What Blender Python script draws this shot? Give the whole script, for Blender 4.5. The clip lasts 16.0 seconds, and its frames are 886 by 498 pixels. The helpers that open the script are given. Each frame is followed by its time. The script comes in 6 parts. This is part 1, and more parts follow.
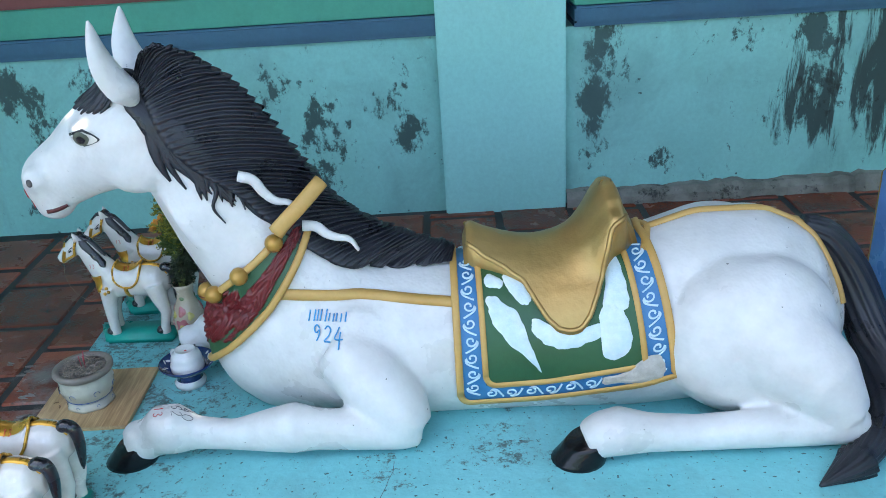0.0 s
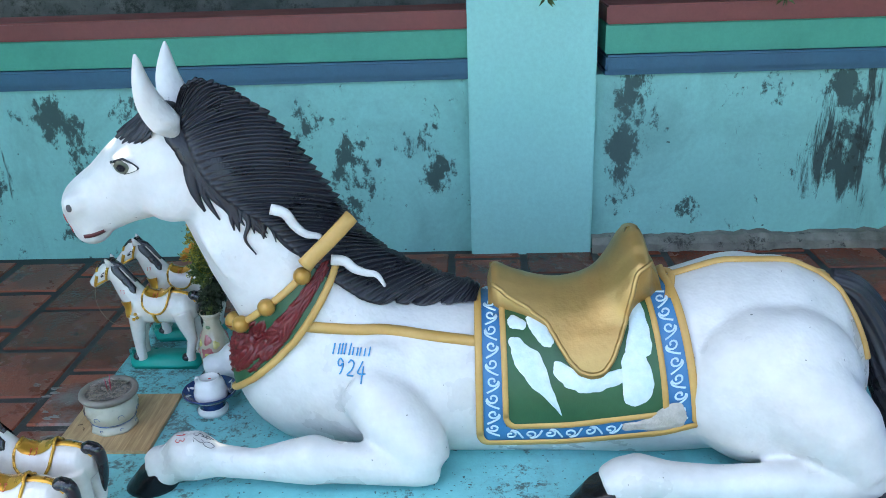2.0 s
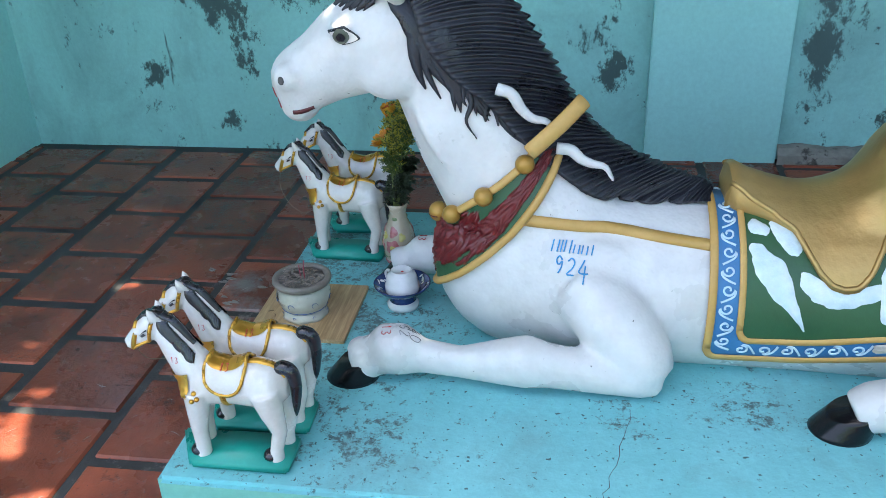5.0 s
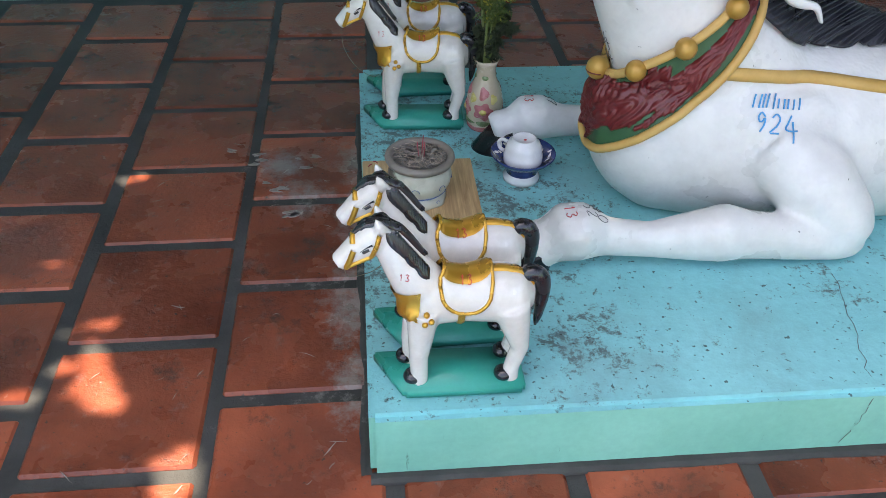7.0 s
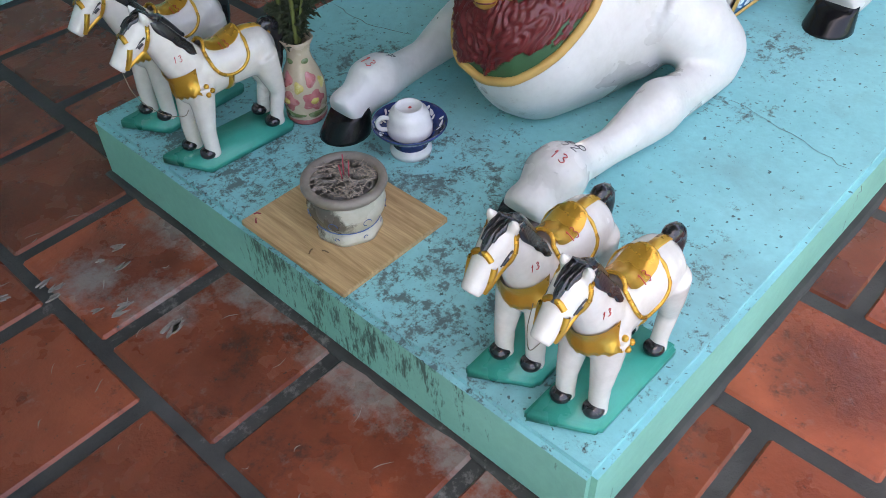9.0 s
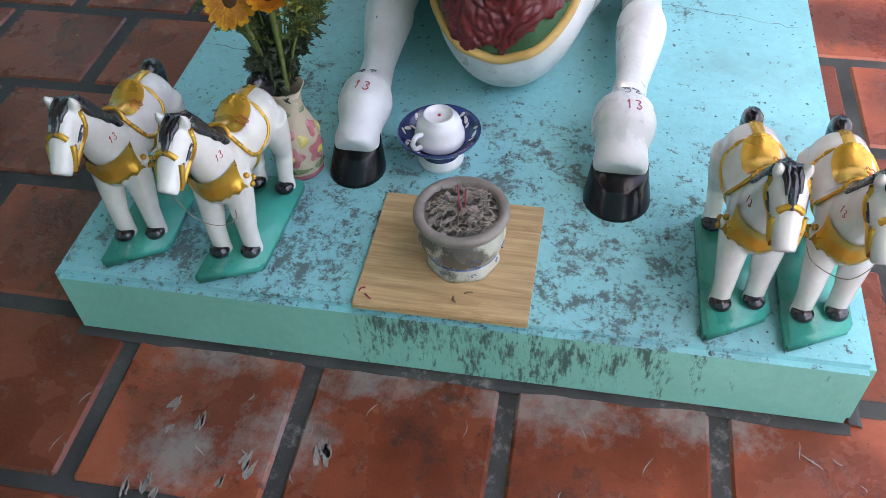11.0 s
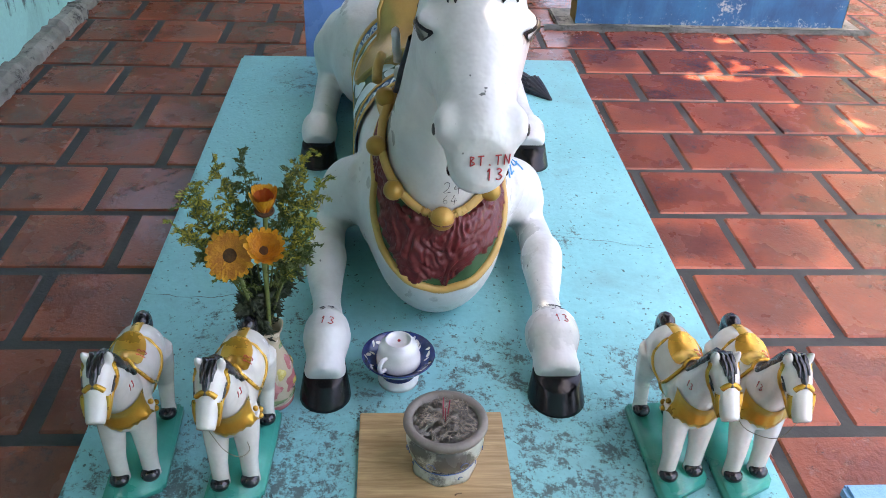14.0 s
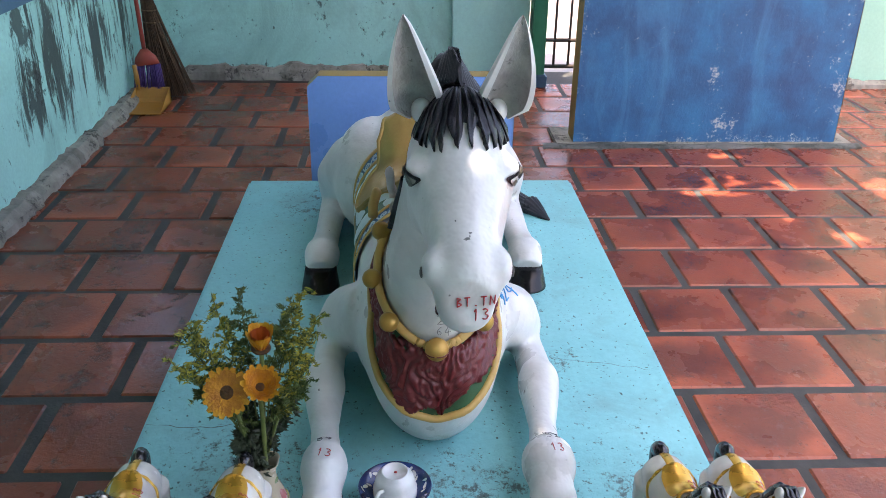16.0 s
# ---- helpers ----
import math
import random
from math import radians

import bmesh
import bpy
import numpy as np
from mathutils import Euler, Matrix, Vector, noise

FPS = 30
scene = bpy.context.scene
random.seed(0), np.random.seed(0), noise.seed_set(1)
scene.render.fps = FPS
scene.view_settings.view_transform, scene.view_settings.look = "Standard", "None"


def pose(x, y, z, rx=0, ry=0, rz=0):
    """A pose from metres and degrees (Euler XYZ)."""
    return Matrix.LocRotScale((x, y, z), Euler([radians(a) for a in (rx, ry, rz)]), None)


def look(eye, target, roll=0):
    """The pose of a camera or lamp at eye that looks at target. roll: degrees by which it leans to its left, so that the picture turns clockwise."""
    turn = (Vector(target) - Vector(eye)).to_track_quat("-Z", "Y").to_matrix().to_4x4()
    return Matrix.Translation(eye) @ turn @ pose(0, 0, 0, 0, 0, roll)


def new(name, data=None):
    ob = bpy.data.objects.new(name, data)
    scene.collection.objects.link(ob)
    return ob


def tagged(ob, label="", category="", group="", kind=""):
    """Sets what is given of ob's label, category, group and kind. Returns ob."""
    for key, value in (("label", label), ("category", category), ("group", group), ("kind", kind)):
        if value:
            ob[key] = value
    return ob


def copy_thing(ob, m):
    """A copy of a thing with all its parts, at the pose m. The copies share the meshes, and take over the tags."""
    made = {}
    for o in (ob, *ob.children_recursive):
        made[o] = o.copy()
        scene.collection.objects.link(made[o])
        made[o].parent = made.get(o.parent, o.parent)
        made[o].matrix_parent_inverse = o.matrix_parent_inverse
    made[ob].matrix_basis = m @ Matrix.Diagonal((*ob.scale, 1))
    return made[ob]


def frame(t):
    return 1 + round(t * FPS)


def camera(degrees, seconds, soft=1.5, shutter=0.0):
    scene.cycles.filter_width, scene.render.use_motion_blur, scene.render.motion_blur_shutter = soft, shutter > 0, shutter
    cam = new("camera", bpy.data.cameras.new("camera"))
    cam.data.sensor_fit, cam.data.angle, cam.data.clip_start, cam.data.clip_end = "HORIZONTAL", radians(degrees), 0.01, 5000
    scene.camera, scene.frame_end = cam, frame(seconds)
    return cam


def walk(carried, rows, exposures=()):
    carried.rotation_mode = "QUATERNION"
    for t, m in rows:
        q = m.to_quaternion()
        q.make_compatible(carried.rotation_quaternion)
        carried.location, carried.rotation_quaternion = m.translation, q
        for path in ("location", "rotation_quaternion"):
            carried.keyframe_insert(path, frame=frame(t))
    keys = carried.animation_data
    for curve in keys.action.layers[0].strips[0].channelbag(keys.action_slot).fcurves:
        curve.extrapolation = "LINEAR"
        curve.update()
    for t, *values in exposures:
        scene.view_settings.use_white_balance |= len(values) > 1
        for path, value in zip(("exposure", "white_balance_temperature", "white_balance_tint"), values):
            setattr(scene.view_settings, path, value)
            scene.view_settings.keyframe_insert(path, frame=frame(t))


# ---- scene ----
from mathutils.bvhtree import BVHTree

cam = camera(54.6, 16.0, soft=0.6)
PATH = [
    (0, (1.018, -1.181, 1.288), (0.99, 0.642, 0.466), -3.7),
    (0.5, (1.021, -1.198, 1.295), (0.991, 0.64, 0.508), -3.1),
    (1, (1.023, -1.203, 1.298), (0.992, 0.651, 0.548), -2.7),
    (1.5, (1.024, -1.206, 1.296), (0.993, 0.658, 0.572), -2.1),
    (2, (1.011, -1.204, 1.295), (0.934, 0.655, 0.562), -2.0),
    (2.5, (0.995, -1.2, 1.29), (0.801, 0.638, 0.525), -2.6),
    (3, (0.979, -1.197, 1.281), (0.662, 0.606, 0.475), -3.2),
    (3.2, (0.974, -1.201, 1.274), (0.622, 0.589, 0.455), -3.4),
    (5.3, (0.646, -1.054, 1.187), (0.387, 0.685, 0.234), -1.3),
    (5.5, (0.579, -1.002, 1.178), (0.364, 0.718, 0.179), -0.9),
    (6, (0.415, -0.939, 1.152), (0.35, 0.716, 0.03), 1.0),
    (6.5, (0.22, -0.917, 1.134), (0.313, 0.708, -0.029), 0.9),
    (7, (0.012, -0.875, 1.122), (0.181, 0.707, -0.091), 1.6),
    (7.5, (-0.143, -0.731, 1.11), (0.162, 0.788, -0.154), 1.0),
    (8, (-0.28, -0.575, 1.096), (0.312, 0.82, -0.209), 1.4),
    (8.2, (-0.352, -0.522, 1.086), (0.35, 0.818, -0.223), 1.1),
    (10.3, (-0.704, 0.208, 1.117), (0.534, 0.664, -0.386), -3.7),
    (10.5, (-0.731, 0.274, 1.116), (0.53, 0.693, -0.379), -3.7),
    (11, (-0.732, 0.412, 1.101), (0.589, 0.716, -0.37), -3.5),
    (11.5, (-0.753, 0.551, 1.109), (0.623, 0.634, -0.34), -0.5),
    (12, (-0.836, 0.67, 1.14), (0.614, 0.577, -0.234), 1.8),
    (12.5, (-0.887, 0.689, 1.176), (0.66, 0.545, -0.083), 3.1),
    (13, (-0.903, 0.673, 1.187), (0.71, 0.542, 0.012), 3.5),
    (13.5, (-0.9, 0.678, 1.201), (0.744, 0.555, 0.069), 3.2),
    (14, (-0.907, 0.668, 1.227), (0.775, 0.545, 0.151), 2.4),
    (14.5, (-0.912, 0.653, 1.248), (0.809, 0.523, 0.238), 1.9),
    (15, (-0.912, 0.649, 1.267), (0.845, 0.523, 0.32), 1.6),
    (15.5, (-0.909, 0.638, 1.283), (0.876, 0.525, 0.387), 1.1),
    (16, (-0.918, 0.637, 1.291), (0.883, 0.541, 0.426), 1.0),
]
walk(cam, [(t, look(eye, target, roll)) for t, eye, target, roll in PATH], [(0.0, 2.66, 6450, 6), (3.0, 2.82, 6450, 6), (5.5, 2.64, 6700, 9), (7.5, 2.72, 7700, 17), (10.5, 3.18, 7850, 21), (12.5, 3.43, 7850, 23), (16.0, 3.05, 7400, 21)])

# ---- world and light ----
SUN_ELEVATION, SUN_AZIMUTH = 74.0, 150.0
world = bpy.data.worlds.new("sky")
scene.world = world
world.use_nodes = True
wn, wl = world.node_tree.nodes, world.node_tree.links
sky = wn.new("ShaderNodeTexSky")
sky.sky_type, sky.sun_disc = "NISHITA", False
sky.air_density, sky.dust_density = 0.8, 4.0
sky.sun_elevation, sky.sun_rotation = radians(SUN_ELEVATION), radians(90 - SUN_AZIMUTH)
wl.new(sky.outputs[0], wn["Background"].inputs[0])
wn["Background"].inputs[1].default_value = 0.15
sun_data = bpy.data.lights.new("sun", "SUN")
sun_data.energy, sun_data.angle, sun_data.color = 3.0, radians(0.5), (1.0, 0.92, 0.80)
sun = new("sun", sun_data)
SUN_DIR = Vector((math.cos(radians(SUN_AZIMUTH)) * math.cos(radians(SUN_ELEVATION)),
                  math.sin(radians(SUN_AZIMUTH)) * math.cos(radians(SUN_ELEVATION)), math.sin(radians(SUN_ELEVATION))))
sun.matrix_world = look(SUN_DIR * 20, (0, 0, 0))


# ---- materials ----
def nodes_of(name):
    m = bpy.data.materials.new(name)
    m.use_nodes = True
    nt = m.node_tree
    return m, nt, nt.nodes["Principled BSDF"]


def mixer(nt, kind, fac, a, b):
    n = nt.nodes.new("ShaderNodeMix")
    n.data_type, n.blend_type = "RGBA", kind
    for sock, v in ((n.inputs[0], fac), (n.inputs[6], a), (n.inputs[7], b)):
        if hasattr(v, "links"):
            nt.links.new(v, sock)
        elif isinstance(v, (int, float)):
            sock.default_value = v
        else:
            sock.default_value = (*v, 1)
    return n.outputs[2]


def calc(nt, op, a, b=0.0, clamp=False):
    n = nt.nodes.new("ShaderNodeMath")
    n.operation, n.use_clamp = op, clamp
    for sock, v in ((n.inputs[0], a), (n.inputs[1], b)):
        if hasattr(v, "links"):
            nt.links.new(v, sock)
        else:
            sock.default_value = v
    return n.outputs[0]


def remap(nt, v, lo, hi, a=0.0, b=1.0):
    n = nt.nodes.new("ShaderNodeMapRange")
    nt.links.new(v, n.inputs[0])
    for i, x in enumerate((lo, hi, a, b)):
        n.inputs[1 + i].default_value = x
    return n.outputs[0]


def coords(nt, stretch=(1, 1, 1), where="Object"):
    tc, mp = nt.nodes.new("ShaderNodeTexCoord"), nt.nodes.new("ShaderNodeMapping")
    mp.inputs["Scale"].default_value = stretch
    nt.links.new(tc.outputs[where], mp.inputs[0])
    return mp.outputs[0]


def noise_tex(nt, vec, scale, detail=4.0, rough=0.6, distort=0.0):
    n = nt.nodes.new("ShaderNodeTexNoise")
    nt.links.new(vec, n.inputs["Vector"])
    n.inputs["Scale"].default_value, n.inputs["Detail"].default_value = scale, detail
    n.inputs["Roughness"].default_value, n.inputs["Distortion"].default_value = rough, distort
    return n.outputs[0]


def bump_into(nt, bsdf, height, strength, dist=0.004):
    b = nt.nodes.new("ShaderNodeBump")
    b.inputs["Strength"].default_value, b.inputs["Distance"].default_value = strength, dist
    nt.links.new(height, b.inputs["Height"])
    nt.links.new(b.outputs[0], bsdf.inputs["Normal"])


def spots(nt, vec, places):
    """A mask that is 1 at the given places and fades to 0 at their radius."""
    total = None
    for p, r, stretch in places:
        sub = nt.nodes.new("ShaderNodeVectorMath")
        sub.operation = "SUBTRACT"
        nt.links.new(vec, sub.inputs[0])
        sub.inputs[1].default_value = p
        mul = nt.nodes.new("ShaderNodeVectorMath")
        mul.operation = "MULTIPLY"
        nt.links.new(sub.outputs[0], mul.inputs[0])
        mul.inputs[1].default_value = stretch
        ln = nt.nodes.new("ShaderNodeVectorMath")
        ln.operation = "LENGTH"
        nt.links.new(mul.outputs[0], ln.inputs[0])
        m = remap(nt, ln.outputs["Value"], 0, r, 1, 0)
        total = m if total is None else calc(nt, "MAXIMUM", total, m)
    return total


def surface(name, c1, c2, scale=6.0, rough=0.6, metal=0.0, bump=0.25, fine=60.0, dirt=None, dirt_amount=0.0, dirt_scale=9.0,
            dirt_stretch=(1, 1, 1), stains=(), random_tint=0.0, coat=0.0, rough_var=0.15, stain_reach=0.5, gloss=0.5, world_space=False, specks=0.0, speck_scale=70.0, contrast=1.0, dust=None, wash=None, drips=None, flash=None):
    """Mottled paint or stone: two colours over a broad noise, fine grain, dirt by a threshold, stains (on the tiles
    also painted shade) at chosen places.
    """
    m, nt, bsdf = nodes_of(name)
    vec = coords(nt)
    if world_space:
        vec = nt.nodes.new("ShaderNodeNewGeometry").outputs["Position"]
    broad, grain = noise_tex(nt, vec, scale, 5.0), noise_tex(nt, vec, fine, 3.0, 0.7)
    col = mixer(nt, "MIX", remap(nt, broad, 0.32, 0.68), c1, c2)
    col = mixer(nt, "MULTIPLY", 0.35, col, mixer(nt, "MIX", remap(nt, grain, 0.3, 0.7), (0.72, 0.72, 0.72), (1.0, 1.0, 1.0)))
    if random_tint:
        info, hsv = nt.nodes.new("ShaderNodeObjectInfo"), nt.nodes.new("ShaderNodeHueSaturation")
        nt.links.new(remap(nt, info.outputs["Random"], 0, 1, 1 - random_tint, 1 + random_tint), hsv.inputs["Value"])
        nt.links.new(col, hsv.inputs["Color"])
        col = hsv.outputs[0]
    height = grain
    if dirt is not None:
        dv = vec if world_space else coords(nt, dirt_stretch)
        dn = calc(nt, "ADD", calc(nt, "MULTIPLY", noise_tex(nt, dv, dirt_scale, 8.0, 0.74, 0.3), 0.6), calc(nt, "MULTIPLY", noise_tex(nt, dv, dirt_scale * 5, 5.0, 0.75), 0.4))
        if contrast != 1.0:
            dn = calc(nt, "ADD", calc(nt, "MULTIPLY", calc(nt, "SUBTRACT", dn, 0.5), contrast), 0.5)
        if stains:
            dn = calc(nt, "ADD", dn, calc(nt, "MULTIPLY", spots(nt, vec, stains), stain_reach * 0.5))
        mask = remap(nt, dn, 0.645 - dirt_amount, 0.755 - dirt_amount)
        col = mixer(nt, "MIX", calc(nt, "MULTIPLY", mask, 0.86), col, dirt)
        height = calc(nt, "SUBTRACT", grain, calc(nt, "MULTIPLY", mask, 0.5))
    if wash is not None:
        tint, w_scale, w_stretch, lo, hi, amount = wash
        wn_ = noise_tex(nt, coords(nt, w_stretch), w_scale, 7.0, 0.66, 0.6)
        col = mixer(nt, "MIX", calc(nt, "MULTIPLY", remap(nt, wn_, lo, hi), amount), col, tint)
    if drips is not None:
        run = calc(nt, "ADD", noise_tex(nt, coords(nt, (9, 9, 1.6)), 1.7, 8.0, 0.72, 0.5), calc(nt, "MULTIPLY", spots(nt, vec, drips[1]), 0.30))
        col = mixer(nt, "MIX", calc(nt, "MULTIPLY", remap(nt, run, 0.66, 0.74), 0.9), col, drips[0])
    if flash is not None:
        own = nt.nodes.new("ShaderNodeVectorMath")
        own.operation = "LENGTH"
        nt.links.new(coords(nt, (1, 0.85, 0)), own.inputs[0])
        ring = calc(nt, "ADD", own.outputs["Value"], calc(nt, "MULTIPLY", calc(nt, "SUBTRACT", noise_tex(nt, vec, 9.0, 4.0), 0.5), 0.11))
        chance = remap(nt, nt.nodes.new("ShaderNodeObjectInfo").outputs["Random"], 0.35, 0.95)
        col = mixer(nt, "MIX", calc(nt, "MULTIPLY", remap(nt, ring, 0.115, 0.07), calc(nt, "MULTIPLY", chance, 0.6)), col, flash)
    if specks:
        dots = remap(nt, noise_tex(nt, vec, speck_scale, 2.0, 0.5), 0.74 - specks, 0.77 - specks)
        col = mixer(nt, "MIX", calc(nt, "MULTIPLY", dots, 0.8), col, (0.025, 0.03, 0.028))
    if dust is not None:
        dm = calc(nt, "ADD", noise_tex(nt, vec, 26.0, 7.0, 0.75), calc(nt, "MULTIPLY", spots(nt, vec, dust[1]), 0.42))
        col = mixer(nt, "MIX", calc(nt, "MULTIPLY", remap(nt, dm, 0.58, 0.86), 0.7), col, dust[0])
    nt.links.new(col, bsdf.inputs["Base Color"])
    bsdf.inputs["Metallic"].default_value = metal
    nt.links.new(remap(nt, broad, 0.3, 0.7, max(rough - rough_var, 0.05), min(rough + rough_var, 1)), bsdf.inputs["Roughness"])
    bsdf.inputs["Specular IOR Level"].default_value = gloss
    if coat:
        bsdf.inputs["Coat Weight"].default_value, bsdf.inputs["Coat Roughness"].default_value = coat, 0.15
    bump_into(nt, bsdf, height, bump)
    return m


MINT, MINT2, MOULD = (0.26, 0.56, 0.50), (0.32, 0.65, 0.59), (0.022, 0.026, 0.024)
N = (1, 1, 1)
mat_wall = surface("wall_paint", MINT, MINT2, 2.0, 0.75, dirt=MOULD, dirt_amount=-0.035, dirt_scale=4.6, dirt_stretch=(1.2, 1.2, 0.8), bump=0.35, contrast=2.4, stain_reach=0.72, specks=-0.02, speck_scale=34,
                   wash=((0.085, 0.15, 0.15), 1.9, (1.2, 1.2, 0.75), 0.47, 0.68, 0.40),
                   stains=[((0.53, 2.07, 0.36), 0.24, (1, 1, 1.1)), ((0.60, 2.07, 0.47), 0.10, (1.3, 1, 0.7)), ((0.36, 2.07, 0.53), 0.13, N), ((0.86, 2.07, 0.32), 0.10, (1, 1, 0.9)), ((0.76, 2.07, 0.45), 0.11, N), ((0.46, 2.07, 0.18), 0.20, N),
                           ((-0.62, 2.07, 0.58), 0.17, (1, 1, 1.3)), ((-0.55, 2.07, 0.45), 0.15, (1.5, 1, 0.6)), ((-0.30, 2.07, 0.62), 0.14, (1, 1, 1.3)), ((-0.64, 2.07, 0.12), 0.08, N), ((-0.95, 2.07, 0.30), 0.07, N),
                           ((1.60, 2.07, 0.62), 0.13, (1.4, 1, 0.8)), ((1.58, 2.07, 0.38), 0.18, (2.2, 1, 0.7)), ((1.85, 2.07, 0.17), 0.09, N), ((2.42, 2.07, 0.64), 0.20, (1, 1, 1.2)), ((2.40, 2.07, 0.36), 0.20, (1, 1, 0.8)), ((2.15, 2.07, 0.62), 0.09, N),
                           ((4.1, 1.4, 0.04), 0.12, (1, 0.3, 2))],
                   drips=(MOULD, [((2.72, 2.07, 0.45), 0.40, (1, 1, 0.7)), ((3.2, 2.07, 0.40), 0.36, (1, 1, 0.7)), ((2.42, 2.07, 0.40), 0.30, (1, 1, 0.8)), ((3.65, 2.07, 0.55), 0.36, (1, 1, 0.6)), ((3.0, 2.07, 0.75), 0.35, (0.7, 1, 1))]))
mat_wall_light = surface("pale_wall_paint", (0.30, 0.54, 0.41), (0.36, 0.61, 0.48), 2.0, 0.75, dirt=(0.3, 0.33, 0.27), dirt_amount=-0.04, dirt_scale=4)
mat_column = surface("column_paint", (0.335, 0.68, 0.62), (0.375, 0.73, 0.67), 1.6, 0.7, dirt=(0.10, 0.26, 0.24), dirt_amount=-0.07, dirt_scale=4, dirt_stretch=(1, 1, 0.5), bump=0.2)
mat_base = surface("chipped_plaster", (0.14, 0.13, 0.105), (0.33, 0.31, 0.265), 9.0, 0.9, dirt=(0.045, 0.042, 0.036), dirt_amount=0.08, dirt_scale=7, bump=1.0, fine=45, contrast=2.2)
mat_green_band = surface("green_band_paint", (0.07, 0.33, 0.23), (0.10, 0.40, 0.28), 4.0, 0.6, dirt=(0.04, 0.10, 0.07), dirt_amount=0.0, dirt_scale=6)
mat_blue_band = surface("blue_band_paint", (0.040, 0.115, 0.19), (0.06, 0.155, 0.235), 4.0, 0.6, dirt=(0.03, 0.05, 0.07), dirt_amount=0.02, dirt_scale=6)
mat_red_band = surface("red_band_paint", (0.20, 0.05, 0.045), (0.26, 0.075, 0.065), 4.0, 0.6, dirt=(0.06, 0.03, 0.03), dirt_amount=0.02, dirt_scale=6)
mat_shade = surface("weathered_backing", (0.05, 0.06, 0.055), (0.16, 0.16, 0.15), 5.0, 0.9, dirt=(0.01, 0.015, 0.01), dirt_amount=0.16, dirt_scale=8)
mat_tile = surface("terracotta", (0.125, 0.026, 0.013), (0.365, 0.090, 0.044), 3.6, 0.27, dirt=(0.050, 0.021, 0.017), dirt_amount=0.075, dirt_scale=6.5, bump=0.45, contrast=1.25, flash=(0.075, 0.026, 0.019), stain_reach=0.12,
                   # first six places paint the shade beside the wall into the tile colour
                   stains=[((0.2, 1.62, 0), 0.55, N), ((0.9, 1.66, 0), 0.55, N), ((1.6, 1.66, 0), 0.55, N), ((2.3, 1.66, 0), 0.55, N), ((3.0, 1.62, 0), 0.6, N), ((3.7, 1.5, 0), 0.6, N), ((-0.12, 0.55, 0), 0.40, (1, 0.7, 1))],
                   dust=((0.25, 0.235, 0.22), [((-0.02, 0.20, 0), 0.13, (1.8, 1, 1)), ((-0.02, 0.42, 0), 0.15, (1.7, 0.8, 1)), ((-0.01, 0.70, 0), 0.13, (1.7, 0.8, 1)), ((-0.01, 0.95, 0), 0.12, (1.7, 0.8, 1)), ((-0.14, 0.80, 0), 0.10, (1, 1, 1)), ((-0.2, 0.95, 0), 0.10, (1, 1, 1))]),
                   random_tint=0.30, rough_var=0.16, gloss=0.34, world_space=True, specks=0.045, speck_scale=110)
mat_mortar = surface("mortar", (0.020, 0.021, 0.020), (0.072, 0.072, 0.067), 6.0, 0.85, dirt=(0.19, 0.18, 0.165), dirt_amount=-0.09, dirt_scale=12, stain_reach=0.55, contrast=1.3, bump=0.6,
                     stains=[((-0.10, 0.15, 0), 0.32, N), ((-0.10, 0.55, 0), 0.42, N), ((-0.15, 0.9, 0), 0.35, N)])
mat_plinth = surface("turquoise_plinth_paint", (0.17, 0.52, 0.54), (0.24, 0.62, 0.64), 3.0, 0.55, dirt=(0.072, 0.088, 0.080), dirt_amount=-0.005, dirt_scale=23, bump=0.5, contrast=1.75, stain_reach=0.40, specks=0.062, speck_scale=95, wash=((0.16, 0.27, 0.27), 5.0, (1, 1, 1), 0.5, 0.8, 0.55),
                     stains=[((0.12, 0.38, 0.135), 0.48, N), ((0.10, 0.82, 0.135), 0.40, N), ((0.30, 0.55, 0.135), 0.35, N), ((0.2, 0.25, 0.135), 0.25, N), ((0.36, 0.45, 0.135), 0.22, N), ((0.34, 0.15, 0.135), 0.24, N),
                             ((0.02, 0.6, 0.10), 0.5, (1, 1, 3)), ((0.45, 0.95, 0.135), 0.25, N), ((0.85, 0.27, 0.135), 0.10, N), ((0.1, 1.05, 0.135), 0.3, N), ((1.1, 0.33, 0.135), 0.16, N),
                             ((1.85, 0.9, 0.135), 0.25, N)])
mat_plinth_side = surface("mint_plinth_paint", (0.16, 0.46, 0.36), (0.22, 0.56, 0.45), 4.0, 0.65, dirt=(0.03, 0.055, 0.045), dirt_amount=-0.05, dirt_scale=13, dirt_stretch=(2.2, 2.2, 0.6), contrast=1.7, stain_reach=0.56,
                          stains=[((0, 0.48, 0.08), 0.24, N), ((0, 0.66, 0.09), 0.16, N), ((0.0, 0.3, 0.11), 0.16, N)])
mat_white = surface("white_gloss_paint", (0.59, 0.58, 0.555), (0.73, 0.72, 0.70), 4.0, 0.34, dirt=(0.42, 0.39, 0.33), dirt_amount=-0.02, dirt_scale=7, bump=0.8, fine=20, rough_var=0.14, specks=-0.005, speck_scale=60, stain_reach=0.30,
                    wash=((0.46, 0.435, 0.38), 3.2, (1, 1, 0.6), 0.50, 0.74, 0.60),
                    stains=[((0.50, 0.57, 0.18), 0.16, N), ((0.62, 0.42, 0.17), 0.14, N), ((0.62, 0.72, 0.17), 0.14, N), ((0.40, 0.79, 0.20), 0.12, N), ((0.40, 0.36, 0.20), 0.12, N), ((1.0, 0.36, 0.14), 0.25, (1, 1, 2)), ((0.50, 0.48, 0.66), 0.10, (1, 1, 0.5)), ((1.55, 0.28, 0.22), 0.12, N)])
